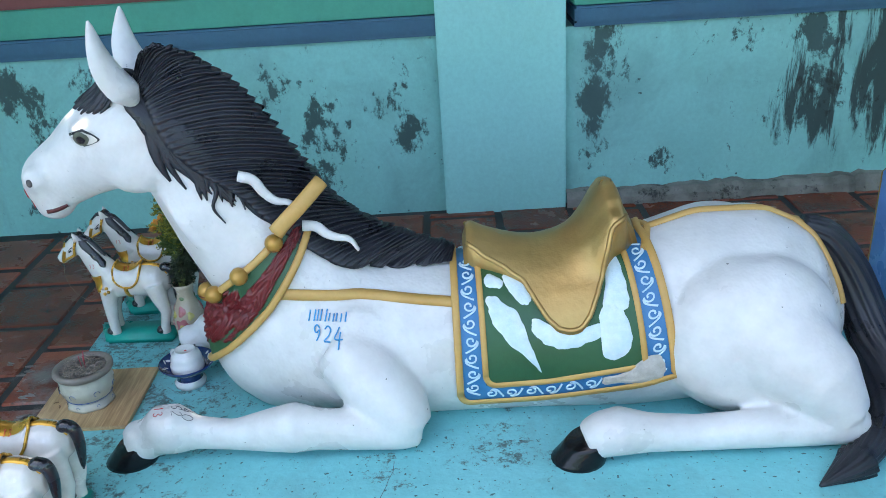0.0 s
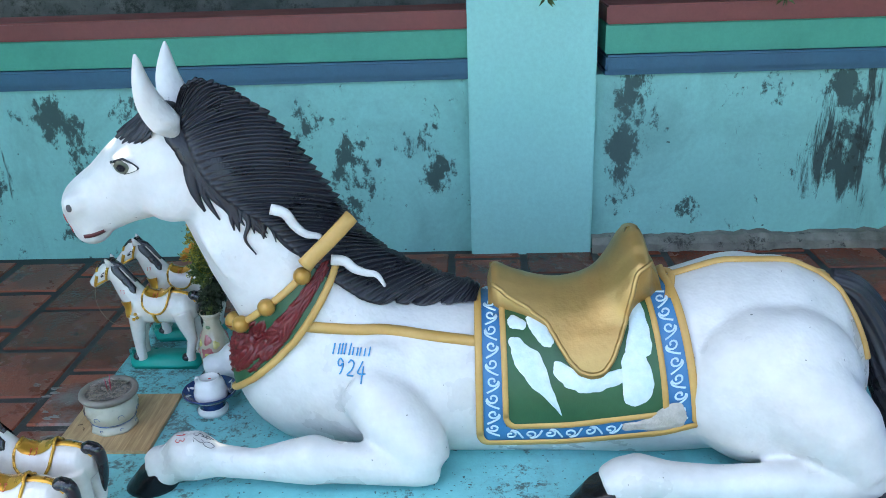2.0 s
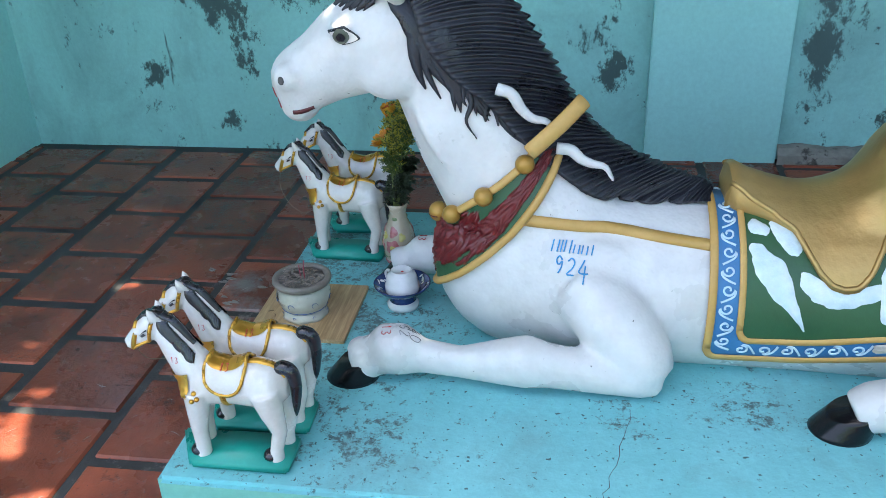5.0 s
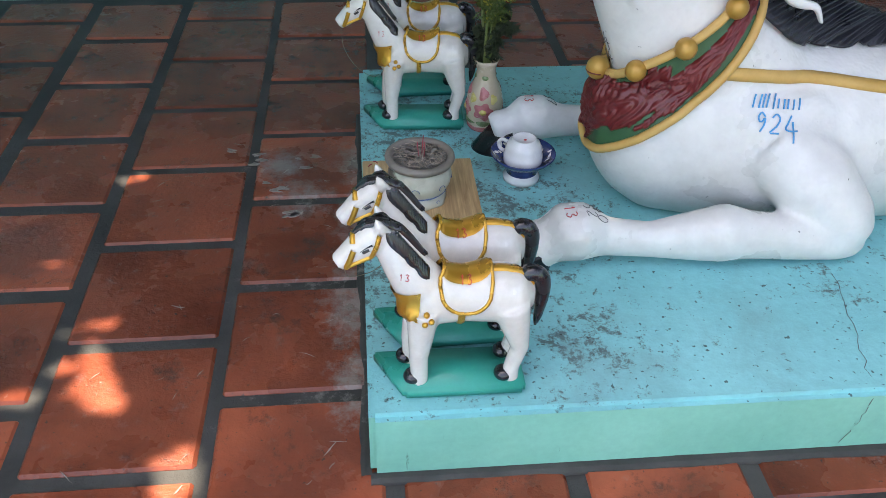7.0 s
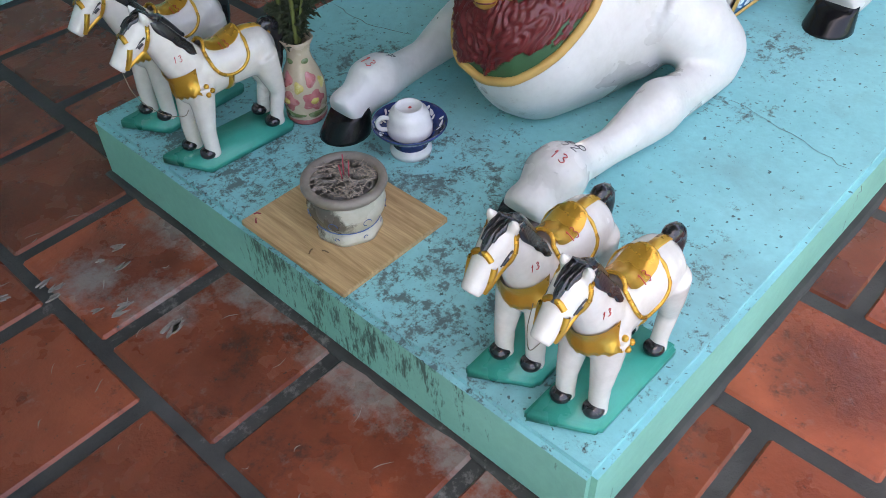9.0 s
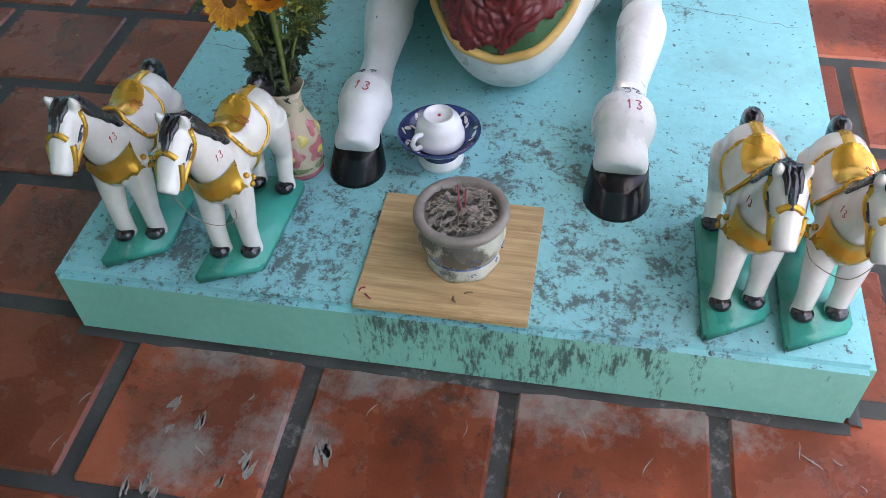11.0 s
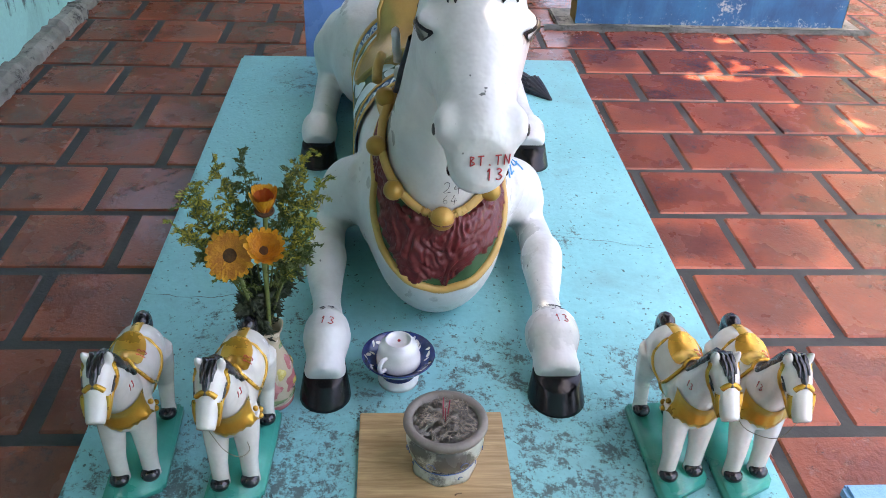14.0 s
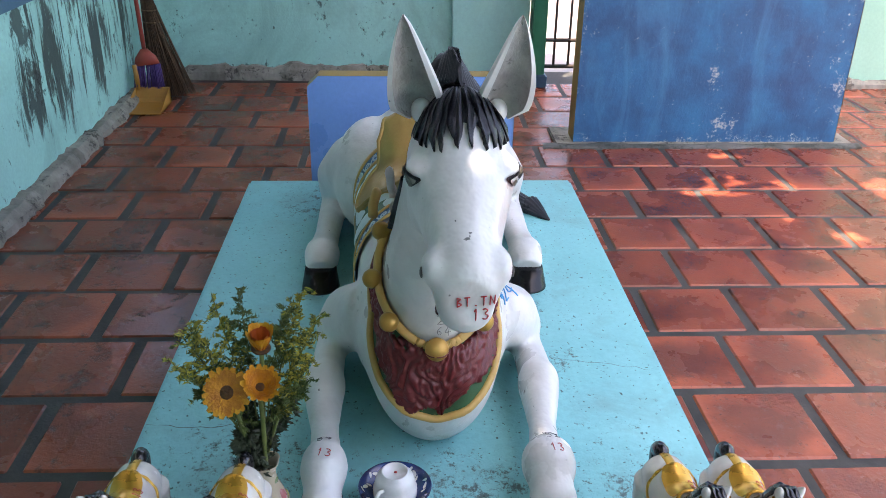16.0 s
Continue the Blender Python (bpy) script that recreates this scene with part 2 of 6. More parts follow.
mat_black = surface("black_paint", (0.012, 0.013, 0.017), (0.023, 0.025, 0.033), 14.0, 0.36, gloss=0.42, bump=0.35, fine=140)
mat_hoof = surface("black_hoof_gloss", (0.004, 0.004, 0.005), (0.008, 0.008, 0.010), 14.0, 0.20, gloss=0.32, bump=0.3, fine=60, rough_var=0.08)
mat_gold = surface("gold_paint", (0.40, 0.21, 0.035), (0.52, 0.30, 0.07), 8.0, 0.42, metal=0.35, bump=0.2, dirt=(0.22, 0.12, 0.03), dirt_amount=-0.06)
mat_saddle = surface("saddle_gold_paint", (0.42, 0.26, 0.085), (0.52, 0.345, 0.125), 5.0, 0.44, metal=0.7, bump=0.3, fine=34, dirt=(0.30, 0.17, 0.05), dirt_amount=-0.05)
mat_ochre = surface("ochre_strap_paint", (0.50, 0.29, 0.07), (0.60, 0.37, 0.12), 9.0, 0.55, bump=0.2, dirt=(0.3, 0.17, 0.05), dirt_amount=-0.05)
mat_cloth_blue = surface("blue_cloth_paint", (0.035, 0.16, 0.36), (0.05, 0.21, 0.42), 8.0, 0.5, bump=0.2)
mat_cloth_green = surface("green_cloth_paint", (0.022, 0.085, 0.032), (0.03, 0.11, 0.042), 8.0, 0.5, bump=0.2)
mat_cloud = surface("pale_cloud_paint", (0.55, 0.70, 0.74), (0.72, 0.80, 0.81), 26.0, 0.5, bump=0.4)
mat_scroll = surface("pale_scroll_paint", (0.45, 0.65, 0.75), (0.62, 0.76, 0.82), 20.0, 0.5)
mat_collar_red = surface("crimson_collar_paint", (0.115, 0.008, 0.010), (0.17, 0.016, 0.016), 10.0, 0.36, bump=0.4)
mat_bare = surface("bare_cement", (0.40, 0.37, 0.32), (0.55, 0.52, 0.47), 30.0, 0.9, bump=0.8, fine=90)
mat_splash = surface("trodden_cement", (0.20, 0.17, 0.15), (0.33, 0.29, 0.26), 60.0, 0.85, bump=0.5, fine=120)
mat_lip = surface("lip_paint", (0.07, 0.010, 0.010), (0.10, 0.016, 0.015), 20.0, 0.5)
mat_ear = surface("grey_ear_lining", (0.27, 0.255, 0.24), (0.45, 0.43, 0.40), 22.0, 0.75, dirt=(0.10, 0.09, 0.08), dirt_amount=0.05, dirt_scale=34, contrast=1.5, bump=0.8)
mat_nostril = surface("nostril_shadow_paint", (0.05, 0.045, 0.045), (0.11, 0.10, 0.095), 30.0, 0.7)
mat_ink_blue = surface("blue_marker", (0.03, 0.26, 0.58), (0.04, 0.32, 0.62), 20, 0.5)
mat_ink_red = surface("red_marker", (0.48, 0.03, 0.03), (0.55, 0.05, 0.05), 20, 0.5)
mat_ink_black = surface("black_marker", (0.06, 0.06, 0.07), (0.10, 0.10, 0.11), 20, 0.5)
mat_eye_iris = surface("eye_paint", (0.08, 0.09, 0.06), (0.13, 0.14, 0.10), 40, 0.35)
mat_mini_white = surface("white_glazed_ceramic", (0.60, 0.555, 0.49), (0.71, 0.68, 0.635), 9.0, 0.22, dirt=(0.45, 0.37, 0.29), dirt_amount=-0.03, dirt_scale=14, bump=0.08, coat=0.3, rough_var=0.08)
mat_mini_gold = surface("metallic_gold_paint", (0.55, 0.27, 0.03), (0.68, 0.38, 0.06), 14.0, 0.28, metal=0.6, bump=0.15, rough_var=0.1)
mat_mini_base = surface("teal_figurine_base", (0.006, 0.25, 0.19), (0.010, 0.31, 0.24), 8.0, 0.34, bump=0.1, dirt=(0.02, 0.12, 0.10), dirt_amount=-0.06)
mat_mini_black = surface("black_glaze", (0.008, 0.008, 0.01), (0.018, 0.018, 0.022), 20.0, 0.25, bump=0.2, coat=0.3)
mat_porcelain = surface("white_porcelain", (0.66, 0.66, 0.65), (0.74, 0.74, 0.73), 10.0, 0.18, bump=0.05, dirt=(0.42, 0.38, 0.32), dirt_amount=-0.06, coat=0.4, rough_var=0.06)
mat_cobalt = surface("cobalt_glaze", (0.008, 0.018, 0.085), (0.02, 0.05, 0.19), 30.0, 0.2, bump=0.05, coat=0.4, dirt=(0.45, 0.5, 0.6), dirt_amount=0.05, dirt_scale=40, rough_var=0.06)
mat_cobalt_line = surface("cobalt_line", (0.05, 0.10, 0.26), (0.10, 0.17, 0.36), 30.0, 0.25)
mat_bowl = surface("sooty_bowl_glaze", (0.42, 0.40, 0.32), (0.55, 0.53, 0.44), 8.0, 0.3, bump=0.2, dirt=(0.05, 0.042, 0.035), dirt_amount=0.03, dirt_scale=16, stain_reach=0.70,
                   stains=[((-0.066, 0.0, 0.055), 0.07, (1, 1, 0.8)), ((-0.045, 0.045, 0.07), 0.06, N), ((-0.055, -0.03, 0.05), 0.05, N)])
mat_bowl_rim = surface("stained_bowl_rim", (0.15, 0.125, 0.10), (0.27, 0.235, 0.20), 18.0, 0.5, bump=0.3, dirt=(0.06, 0.05, 0.05), dirt_amount=0.03, dirt_scale=16)
mat_ash = surface("incense_ash", (0.20, 0.18, 0.16), (0.40, 0.36, 0.32), 60.0, 0.95, bump=1.0, fine=160, dirt=(0.04, 0.035, 0.03), dirt_amount=0.08, dirt_scale=60)
mat_incense = surface("incense_stick", (0.30, 0.03, 0.05), (0.38, 0.05, 0.07), 40, 0.7)
mat_stub = surface("burnt_stub", (0.26, 0.20, 0.15), (0.50, 0.42, 0.34), 50, 0.9, random_tint=0.3)
mat_vase = surface("cream_vase_glaze", (0.44, 0.35, 0.25), (0.55, 0.46, 0.34), 12.0, 0.25, bump=0.1, coat=0.3, dirt=(0.34, 0.13, 0.10), dirt_amount=0.03, dirt_scale=20)
mat_vase_pink = surface("pink_flower_glaze", (0.36, 0.09, 0.10), (0.50, 0.20, 0.19), 40.0, 0.25, coat=0.3)
mat_vase_green = surface("green_leaf_glaze", (0.10, 0.15, 0.06), (0.20, 0.26, 0.12), 40.0, 0.25, coat=0.3)
mat_vase_yellow = surface("yellow_flower_glaze", (0.46, 0.36, 0.08), (0.55, 0.46, 0.16), 40.0, 0.25, coat=0.3)
mat_stem = surface("flower_stem", (0.10, 0.13, 0.03), (0.17, 0.20, 0.06), 30, 0.5)
mat_leaf = surface("green_sprig", (0.04, 0.075, 0.012), (0.11, 0.15, 0.03), 30, 0.6)
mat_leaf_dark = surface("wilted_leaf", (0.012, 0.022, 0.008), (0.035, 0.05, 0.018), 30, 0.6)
mat_bud = surface("golden_bud", (0.30, 0.27, 0.03), (0.44, 0.38, 0.05), 40, 0.7)
mat_petal = surface("yellow_petal", (0.62, 0.22, 0.008), (0.80, 0.40, 0.03), 55, 0.5, bump=0.6, fine=220)
mat_petal_deep = surface("deep_yellow_petal", (0.42, 0.12, 0.008), (0.66, 0.26, 0.015), 60, 0.5, bump=0.6, fine=220)
mat_petal_red = surface("orange_petal", (0.42, 0.06, 0.012), (0.55, 0.13, 0.02), 40, 0.55)
mat_disc = surface("flower_disc", (0.05, 0.02, 0.008), (0.12, 0.05, 0.015), 80, 0.9, bump=1.0)
mat_sign = surface("pale_blue_sign_paint", (0.13, 0.28, 0.60), (0.17, 0.33, 0.66), 2.5, 0.33, bump=0.1, dirt=(0.25, 0.4, 0.65), dirt_amount=-0.08)
mat_screen = surface("weathered_blue_paint", (0.003, 0.050, 0.145), (0.015, 0.135, 0.29), 4.6, 0.62, wash=((0.045, 0.20, 0.37), 3.0, (1, 2.2, 0.5), 0.52, 0.75, 0.6), dirt=(0.42, 0.43, 0.42), dirt_amount=-0.015, dirt_scale=16, bump=0.5, contrast=1.6, specks=0.0, speck_scale=28,
                     stains=[((0, -1.42, 0.28), 0.18, (1, 1, 0.6)), ((0, -1.42, 0.72), 0.16, (1, 1, 0.6)), ((0, -0.85, 0.10), 0.14, N), ((0, -0.8, 0.0), 0.5, (1, 0.5, 5)), ((0, -0.80, 0.34), 0.10, (1, 2, 0.5)), ((0, -0.16, 0.5), 0.12, (1, 2.5, 0.3))], stain_reach=0.35)
mat_gold_edge = surface("gold_edge_paint", (0.26, 0.16, 0.03), (0.36, 0.24, 0.07), 8.0, 0.6, dirt=(0.10, 0.07, 0.03), dirt_amount=0.0)
mat_concrete = surface("concrete", (0.22, 0.20, 0.16), (0.34, 0.31, 0.26), 7.0, 0.9, bump=0.6, dirt=(0.08, 0.075, 0.06), dirt_amount=0.02)
mat_post_green = surface("green_post_paint", (0.02, 0.20, 0.10), (0.03, 0.26, 0.14), 6.0, 0.5, dirt=(0.02, 0.08, 0.05), dirt_amount=0.0)
mat_iron = surface("rusty_iron", (0.03, 0.022, 0.02), (0.07, 0.045, 0.035), 20.0, 0.7, bump=0.4)
mat_street = surface("pale_paving", (0.24, 0.21, 0.20), (0.36, 0.325, 0.31), 2.5, 0.9)
mat_straw = surface("broom_straw", (0.05, 0.028, 0.014), (0.13, 0.075, 0.04), 40, 0.85)
mat_bind = surface("broom_binding", (0.16, 0.10, 0.05), (0.24, 0.16, 0.09), 30, 0.8)
mat_red_plastic = surface("red_plastic", (0.26, 0.035, 0.025), (0.34, 0.06, 0.04), 9, 0.45)
mat_orange_plastic = surface("orange_plastic", (0.36, 0.15, 0.022), (0.46, 0.22, 0.045), 9, 0.45, dirt=(0.2, 0.1, 0.05), dirt_amount=-0.02)
mat_purple = surface("purple_bristle", (0.05, 0.03, 0.12), (0.10, 0.05, 0.20), 60, 0.8)
mat_blue_slab = surface("light_blue_slab_paint", (0.14, 0.36, 0.60), (0.22, 0.45, 0.68), 12.0, 0.6, bump=0.6, fine=90)
mat_canopy = surface("canopy_leaf", (0.03, 0.07, 0.015), (0.06, 0.12, 0.03), 8, 0.6)
mat_bark = surface("bark", (0.07, 0.05, 0.035), (0.14, 0.10, 0.07), 9, 0.9, bump=0.9)
mat_thread = surface("fine_thread", (0.16, 0.13, 0.08), (0.22, 0.18, 0.12), 40, 0.6)


def wood_board(name):
    m, nt, bsdf = nodes_of(name)
    vec = coords(nt, (14, 1.2, 14))
    n1, n2 = noise_tex(nt, vec, 5.0, 6.0, 0.65, 1.2), noise_tex(nt, coords(nt, (60, 2, 60)), 4.0, 3.0)
    col = mixer(nt, "MIX", remap(nt, n1, 0.35, 0.66), (0.40, 0.25, 0.115), (0.60, 0.415, 0.215))
    col = mixer(nt, "MULTIPLY", 0.5, col, mixer(nt, "MIX", remap(nt, n2, 0.35, 0.6), (0.6, 0.55, 0.5), (1, 1, 1)))
    nt.links.new(col, bsdf.inputs["Base Color"])
    bsdf.inputs["Roughness"].default_value = 0.42
    bump_into(nt, bsdf, n2, 0.15)
    return m


mat_wood = wood_board("wood_grain_laminate")


# ---- mesh helpers ----
class Build:
    """Gathers vertices and faces with a material for each face; becomes one mesh object."""

    def __init__(self):
        self.v, self.f, self.m, self.mats = [], [], [], []

    def slot(self, mat):
        if mat not in self.mats:
            self.mats.append(mat)
        return self.mats.index(mat)

    def add(self, verts, faces, mat):
        o, k = len(self.v), self.slot(mat)
        self.v.extend(tuple(p) for p in verts)
        for f in faces:
            self.f.append(tuple(i + o for i in f))
            self.m.append(k)

    def rings(self, rings, mat, closed=True, caps=True):
        n = len(rings[0])
        verts = [p for r in rings for p in r]
        faces = []
        for i in range(len(rings) - 1):
            for j in range(n if closed else n - 1):
                a, b = i * n + j, i * n + (j + 1) % n
                faces.append((a, b, b + n, a + n))
        if caps and closed:
            faces.append(tuple(range(n - 1, -1, -1)))
            faces.append(tuple((len(rings) - 1) * n + j for j in range(n)))
        self.add(verts, faces, mat)

    def tube(self, path, radii, mat, n=10, side=None, flat=1.0, up_scale=None):
        """A tube along path; radii a number or one for each point; side: the direction in which flat squeezes it."""
        path = [Vector(p) for p in path]
        if not hasattr(radii, "__len__"):
            radii = [radii] * len(path)
        ref = Vector(side) if side else Vector((0.137, 1, 0.071))
        rings = []
        for i, p in enumerate(path):
            d = (path[min(i + 1, len(path) - 1)] - path[max(i - 1, 0)]).normalized()
            s = (ref - d * ref.dot(d)).normalized()
            u = d.cross(s)
            r = radii[i]
            rs, ru = (r if hasattr(r, "__len__") else (r * flat, r))
            rings.append([p + s * (rs * math.cos(2 * math.pi * k / n)) + u * (ru * math.sin(2 * math.pi * k / n)) for k in range(n)])
        self.rings(rings, mat)

    def lathe(self, profile, mat, n=32, centre=(0, 0, 0), wave=None):
        """profile: rows of radius and height; wave(angle, row) scales the radius."""
        c = Vector(centre)
        rings = []
        for k, (r, z) in enumerate(profile):
            rings.append([c + Vector((r * (wave(a, k) if wave else 1) * math.cos(a), r * (wave(a, k) if wave else 1) * math.sin(a), z))
                          for a in (2 * math.pi * j / n for j in range(n))])
        self.rings(rings, mat)

    def ball(self, c, r, mat, n=12, turn=None):
        r = r if hasattr(r, "__len__") else (r, r, r)
        rings = []
        for i in range(1, n):
            a = math.pi * i / n
            ring = [Vector((r[0] * math.sin(a) * math.cos(b), r[1] * math.sin(a) * math.sin(b), -r[2] * math.cos(a)))
                    for b in (2 * math.pi * j / (2 * n) for j in range(2 * n))]
            rings.append([Vector(c) + (turn @ p if turn else p) for p in ring])
        self.rings(rings, mat)

    def box(self, lo, hi, mat, bevel=0.0):
        bm = bmesh.new()
        bmesh.ops.create_cube(bm, size=1.0)
        lo, hi = Vector(lo), Vector(hi)
        for v in bm.verts:
            v.co = Vector([(lo[i] + hi[i]) / 2 + v.co[i] * (hi[i] - lo[i]) for i in range(3)])
        if bevel:
            bmesh.ops.bevel(bm, geom=list(bm.edges), offset=bevel, segments=2, affect="EDGES")
        bm.verts.index_update()
        self.add([v.co for v in bm.verts], [[v.index for v in f.verts] for f in bm.faces], mat)
        bm.free()

    def mesh(self, name, smooth=True):
        me = bpy.data.meshes.new(name)
        me.from_pydata([tuple(p) for p in self.v], [], self.f)
        for m in self.mats:
            me.materials.append(m)
        me.polygons.foreach_set("material_index", self.m)
        me.polygons.foreach_set("use_smooth", [smooth] * len(me.polygons))
        me.update()
        return me

    def thing(self, name, label, category, group="", kind="", smooth=True, at=None):
        ob = new(name, self.mesh(name, smooth))
        if at is not None:
            ob.matrix_world = at
        return tagged(ob, label, category, group, kind)

    def under(self, name, parent, label="", smooth=True):
        ob = new(name, self.mesh(name, smooth))
        ob.parent = parent
        return tagged(ob, label) if label else ob


def empty(name, m, label, category, group=""):
    ob = new(name)
    ob.matrix_world = m
    return tagged(ob, label, category, group)


def lerp_list(rows, x):
    """Rows (x, a, b, ...) interpolated smoothly at x."""
    if x <= rows[0][0]:
        return rows[0][1:]
    for p, q in zip(rows, rows[1:]):
        if x <= q[0]:
            t = (x - p[0]) / (q[0] - p[0])
            return tuple(a + (b - a) * t for a, b in zip(p[1:], q[1:]))
    return rows[-1][1:]


def spline(points, n):
    """n points of a Catmull-Rom curve through the points, by even parameter."""
    P = [Vector(p) for p in points]
    P = [P[0] * 2 - P[1]] + P + [P[-1] * 2 - P[-2]]
    out = []
    for i in range(n):
        u = i / (n - 1) * (len(P) - 3)
        k = min(int(u), len(P) - 4)
        t = u - k
        a, b, c, d = P[k:k + 4]
        out.append(0.5 * (2 * b + (c - a) * t + (2 * a - 5 * b + 4 * c - d) * t * t + (3 * b - a - 3 * c + d) * t ** 3))
    return out


def fused(build, voxel, smooth_steps=6):
    """The parts of a build melted into one smooth skin: vertices and faces."""
    ob = new("skin", build.mesh("skin"))
    rm = ob.modifiers.new("melt", "REMESH")
    rm.mode, rm.voxel_size = "VOXEL", voxel
    sm = ob.modifiers.new("soften", "SMOOTH")
    sm.factor, sm.iterations = 0.5, smooth_steps
    ev = ob.evaluated_get(bpy.context.evaluated_depsgraph_get())
    me = ev.to_mesh()
    verts, faces = [v.co.copy() for v in me.vertices], [tuple(p.vertices) for p in me.polygons]
    ev.to_mesh_clear()
    bpy.data.objects.remove(ob)
    return verts, faces


STROKES = {
    "0": [[(0.5, 1), (0.15, 0.75), (0.15, 0.3), (0.5, 0), (0.85, 0.3), (0.85, 0.75), (0.5, 1)]],
    "1": [[(0.3, 0.75), (0.55, 1), (0.5, 0.5), (0.45, 0)]],
    "2": [[(0.15, 0.8), (0.45, 1), (0.8, 0.8), (0.6, 0.4), (0.1, 0.02), (0.9, 0.06)]],
    "3": [[(0.15, 0.92), (0.5, 1), (0.8, 0.8), (0.4, 0.55), (0.85, 0.3), (0.5, 0), (0.1, 0.1)]],
    "4": [[(0.5, 1), (0.25, 0.6), (0.1, 0.32), (0.95, 0.36)], [(0.65, 0.7), (0.6, 0.3), (0.58, -0.15)]],
    "5": [[(0.85, 1), (0.3, 0.95), (0.22, 0.55), (0.75, 0.5), (0.8, 0.2), (0.4, 0), (0.1, 0.1)]],
    "6": [[(0.75, 1), (0.35, 0.7), (0.18, 0.3), (0.5, 0), (0.8, 0.25), (0.5, 0.48), (0.2, 0.3)]],
    "7": [[(0.1, 0.95), (0.85, 1), (0.55, 0.5), (0.4, 0)], [(0.3, 0.5), (0.8, 0.52)]],
    "9": [[(0.8, 0.8), (0.45, 1), (0.18, 0.75), (0.45, 0.5), (0.8, 0.75), (0.75, 0.35), (0.5, 0)]],
    "B": [[(0.2, 0), (0.22, 0.5), (0.25, 1)], [(0.25, 1), (0.75, 0.85), (0.3, 0.55), (0.85, 0.25), (0.2, 0)]],
    "T": [[(0.05, 0.98), (0.5, 1), (0.95, 1)], [(0.5, 1), (0.48, 0.5), (0.45, 0)]],
    "N": [[(0.1, 0), (0.15, 0.5), (0.2, 1)], [(0.2, 1), (0.5, 0.5), (0.8, 0.02)], [(0.8, 0.02), (0.85, 0.5), (0.9, 1)]],
    ".": [[(0.4, 0.0), (0.5, 0.05), (0.6, 0.0)]],
}


def pen(build, text, size, mat, place, weight=0.09, lift=0.0015):
    """Hand-drawn characters as thin raised strokes; place(u, v, lift) maps the flat text to a surface."""
    step = size * 0.78
    for k, ch in enumerate(text):
        for stroke in STROKES.get(ch, []):
            line = [place((q.x - 0.5) * size * 0.62 + (k - (len(text) - 1) / 2) * step, (q.y - 0.5) * size, lift) for q in spline([(x, y, 0) for x, y in stroke], 14)]
            if all(p is not None for p in line) and all((q - p).length < size * 0.5 for p, q in zip(line, line[1:])):
                build.tube(line, size * weight * 0.5, mat, 6)


class Skin:
    """A surface to lay paint, straps and hair on."""

    def __init__(self, verts, faces):
        self.tree = BVHTree.FromPolygons(verts, faces)

    def cast(self, origin, way):
        p, nrm, _, _ = self.tree.ray_cast(Vector(origin), Vector(way).normalized())
        return p, nrm

    def near(self, p, lift=0.0):
        q, nrm, _, _ = self.tree.find_nearest(Vector(p))
        return q + nrm * lift


def ribbon(build, points, width, mat, skin=None, lift=0.004, thick=0.004, taper=False):
    """A raised band along points, hugging a skin where one is given."""
    pts = [Vector(p) for p in points]
    rows = []
    for i, p in enumerate(pts):
        d = (pts[min(i + 1, len(pts) - 1)] - pts[max(i - 1, 0)]).normalized()
        if skin:
            q, nrm, _, _ = skin.tree.find_nearest(p)
        else:
            q, nrm = p, Vector((0, -1, 0))
        s = d.cross(nrm).normalized()
        w = width * 0.5 * (max(0.08, 1 - i / (len(pts) - 1)) if taper else 1)
        if hasattr(taper, "__len__"):
            w = width * 0.5 * taper[i]
        a, b = q + s * w, q - s * w
        if skin:
            a, b = skin.near(a), skin.near(b)
        rows.append([a + nrm * (lift - thick), a + nrm * lift, q + nrm * (lift + thick * 0.4), b + nrm * lift, b + nrm * (lift - thick)])
    build.rings(rows, mat, closed=False)



# ---- the large structure ----
TOP, C = 0.135, 0.572   # plinth top; the horse's middle line
W0, WY = 1.2, 2.07      # plinth width; face of the long wall

b = Build()
b.box((-1.7, WY, -0.05), (1.06, WY + 0.18, 0.70), mat_wall)
b.box((1.46, WY, -0.05), (4.2, WY + 0.18, 0.70), mat_wall)
wall_north = b.thing("wall_north", "mint green plastered boundary wall with black mould stains", "wall", kind="structure", smooth=False)
b = Build()
b.box((0.993, WY - 0.05, -0.05), (1.472, WY + 0.24, 2.6), mat_column, 0.006)
b.thing("column", "square mint green painted masonry column on the wall", "column", kind="structure", smooth=False)
for x0, x1 in ((-1.7, 1.008), (1.507, 4.2)):
    b = Build()
    b.box((x0, WY - 0.035, 0.715), (x1, WY + 0.2, 0.775), mat_blue_band, 0.008)
    b.box((x0, WY - 0.02, 0.70), (x1, WY + 0.19, 0.715), mat_blue_band)
    ledge = b.thing("trim", "dark blue painted ledge along the wall", "ledge", kind="structure", smooth=False)
    b = Build()
    b.box((x0, WY - 0.012, 0.777), (x1, WY + 0.19, 0.885), mat_green_band, 0.004)
    b.thing("trim", "green painted band above the blue ledge", "band", kind="structure", smooth=False)
    b = Build()
    b.box((x0, WY - 0.03, 0.887), (x1, WY + 0.21, 0.955), mat_red_band, 0.006)
    b.thing("trim", "dull red painted coping rail of the wall", "coping", kind="structure", smooth=False)
# dark backing added beyond the wall; its unseen height holds back north sky
b = Build()
b.box((-1.7, WY + 0.55, -0.05), (4.2, WY + 0.62, 2.65), mat_shade)
b.thing("wall_behind", "dark stand-in backing behind the boundary wall, raised to block sky", "wall", kind="structure", smooth=False)


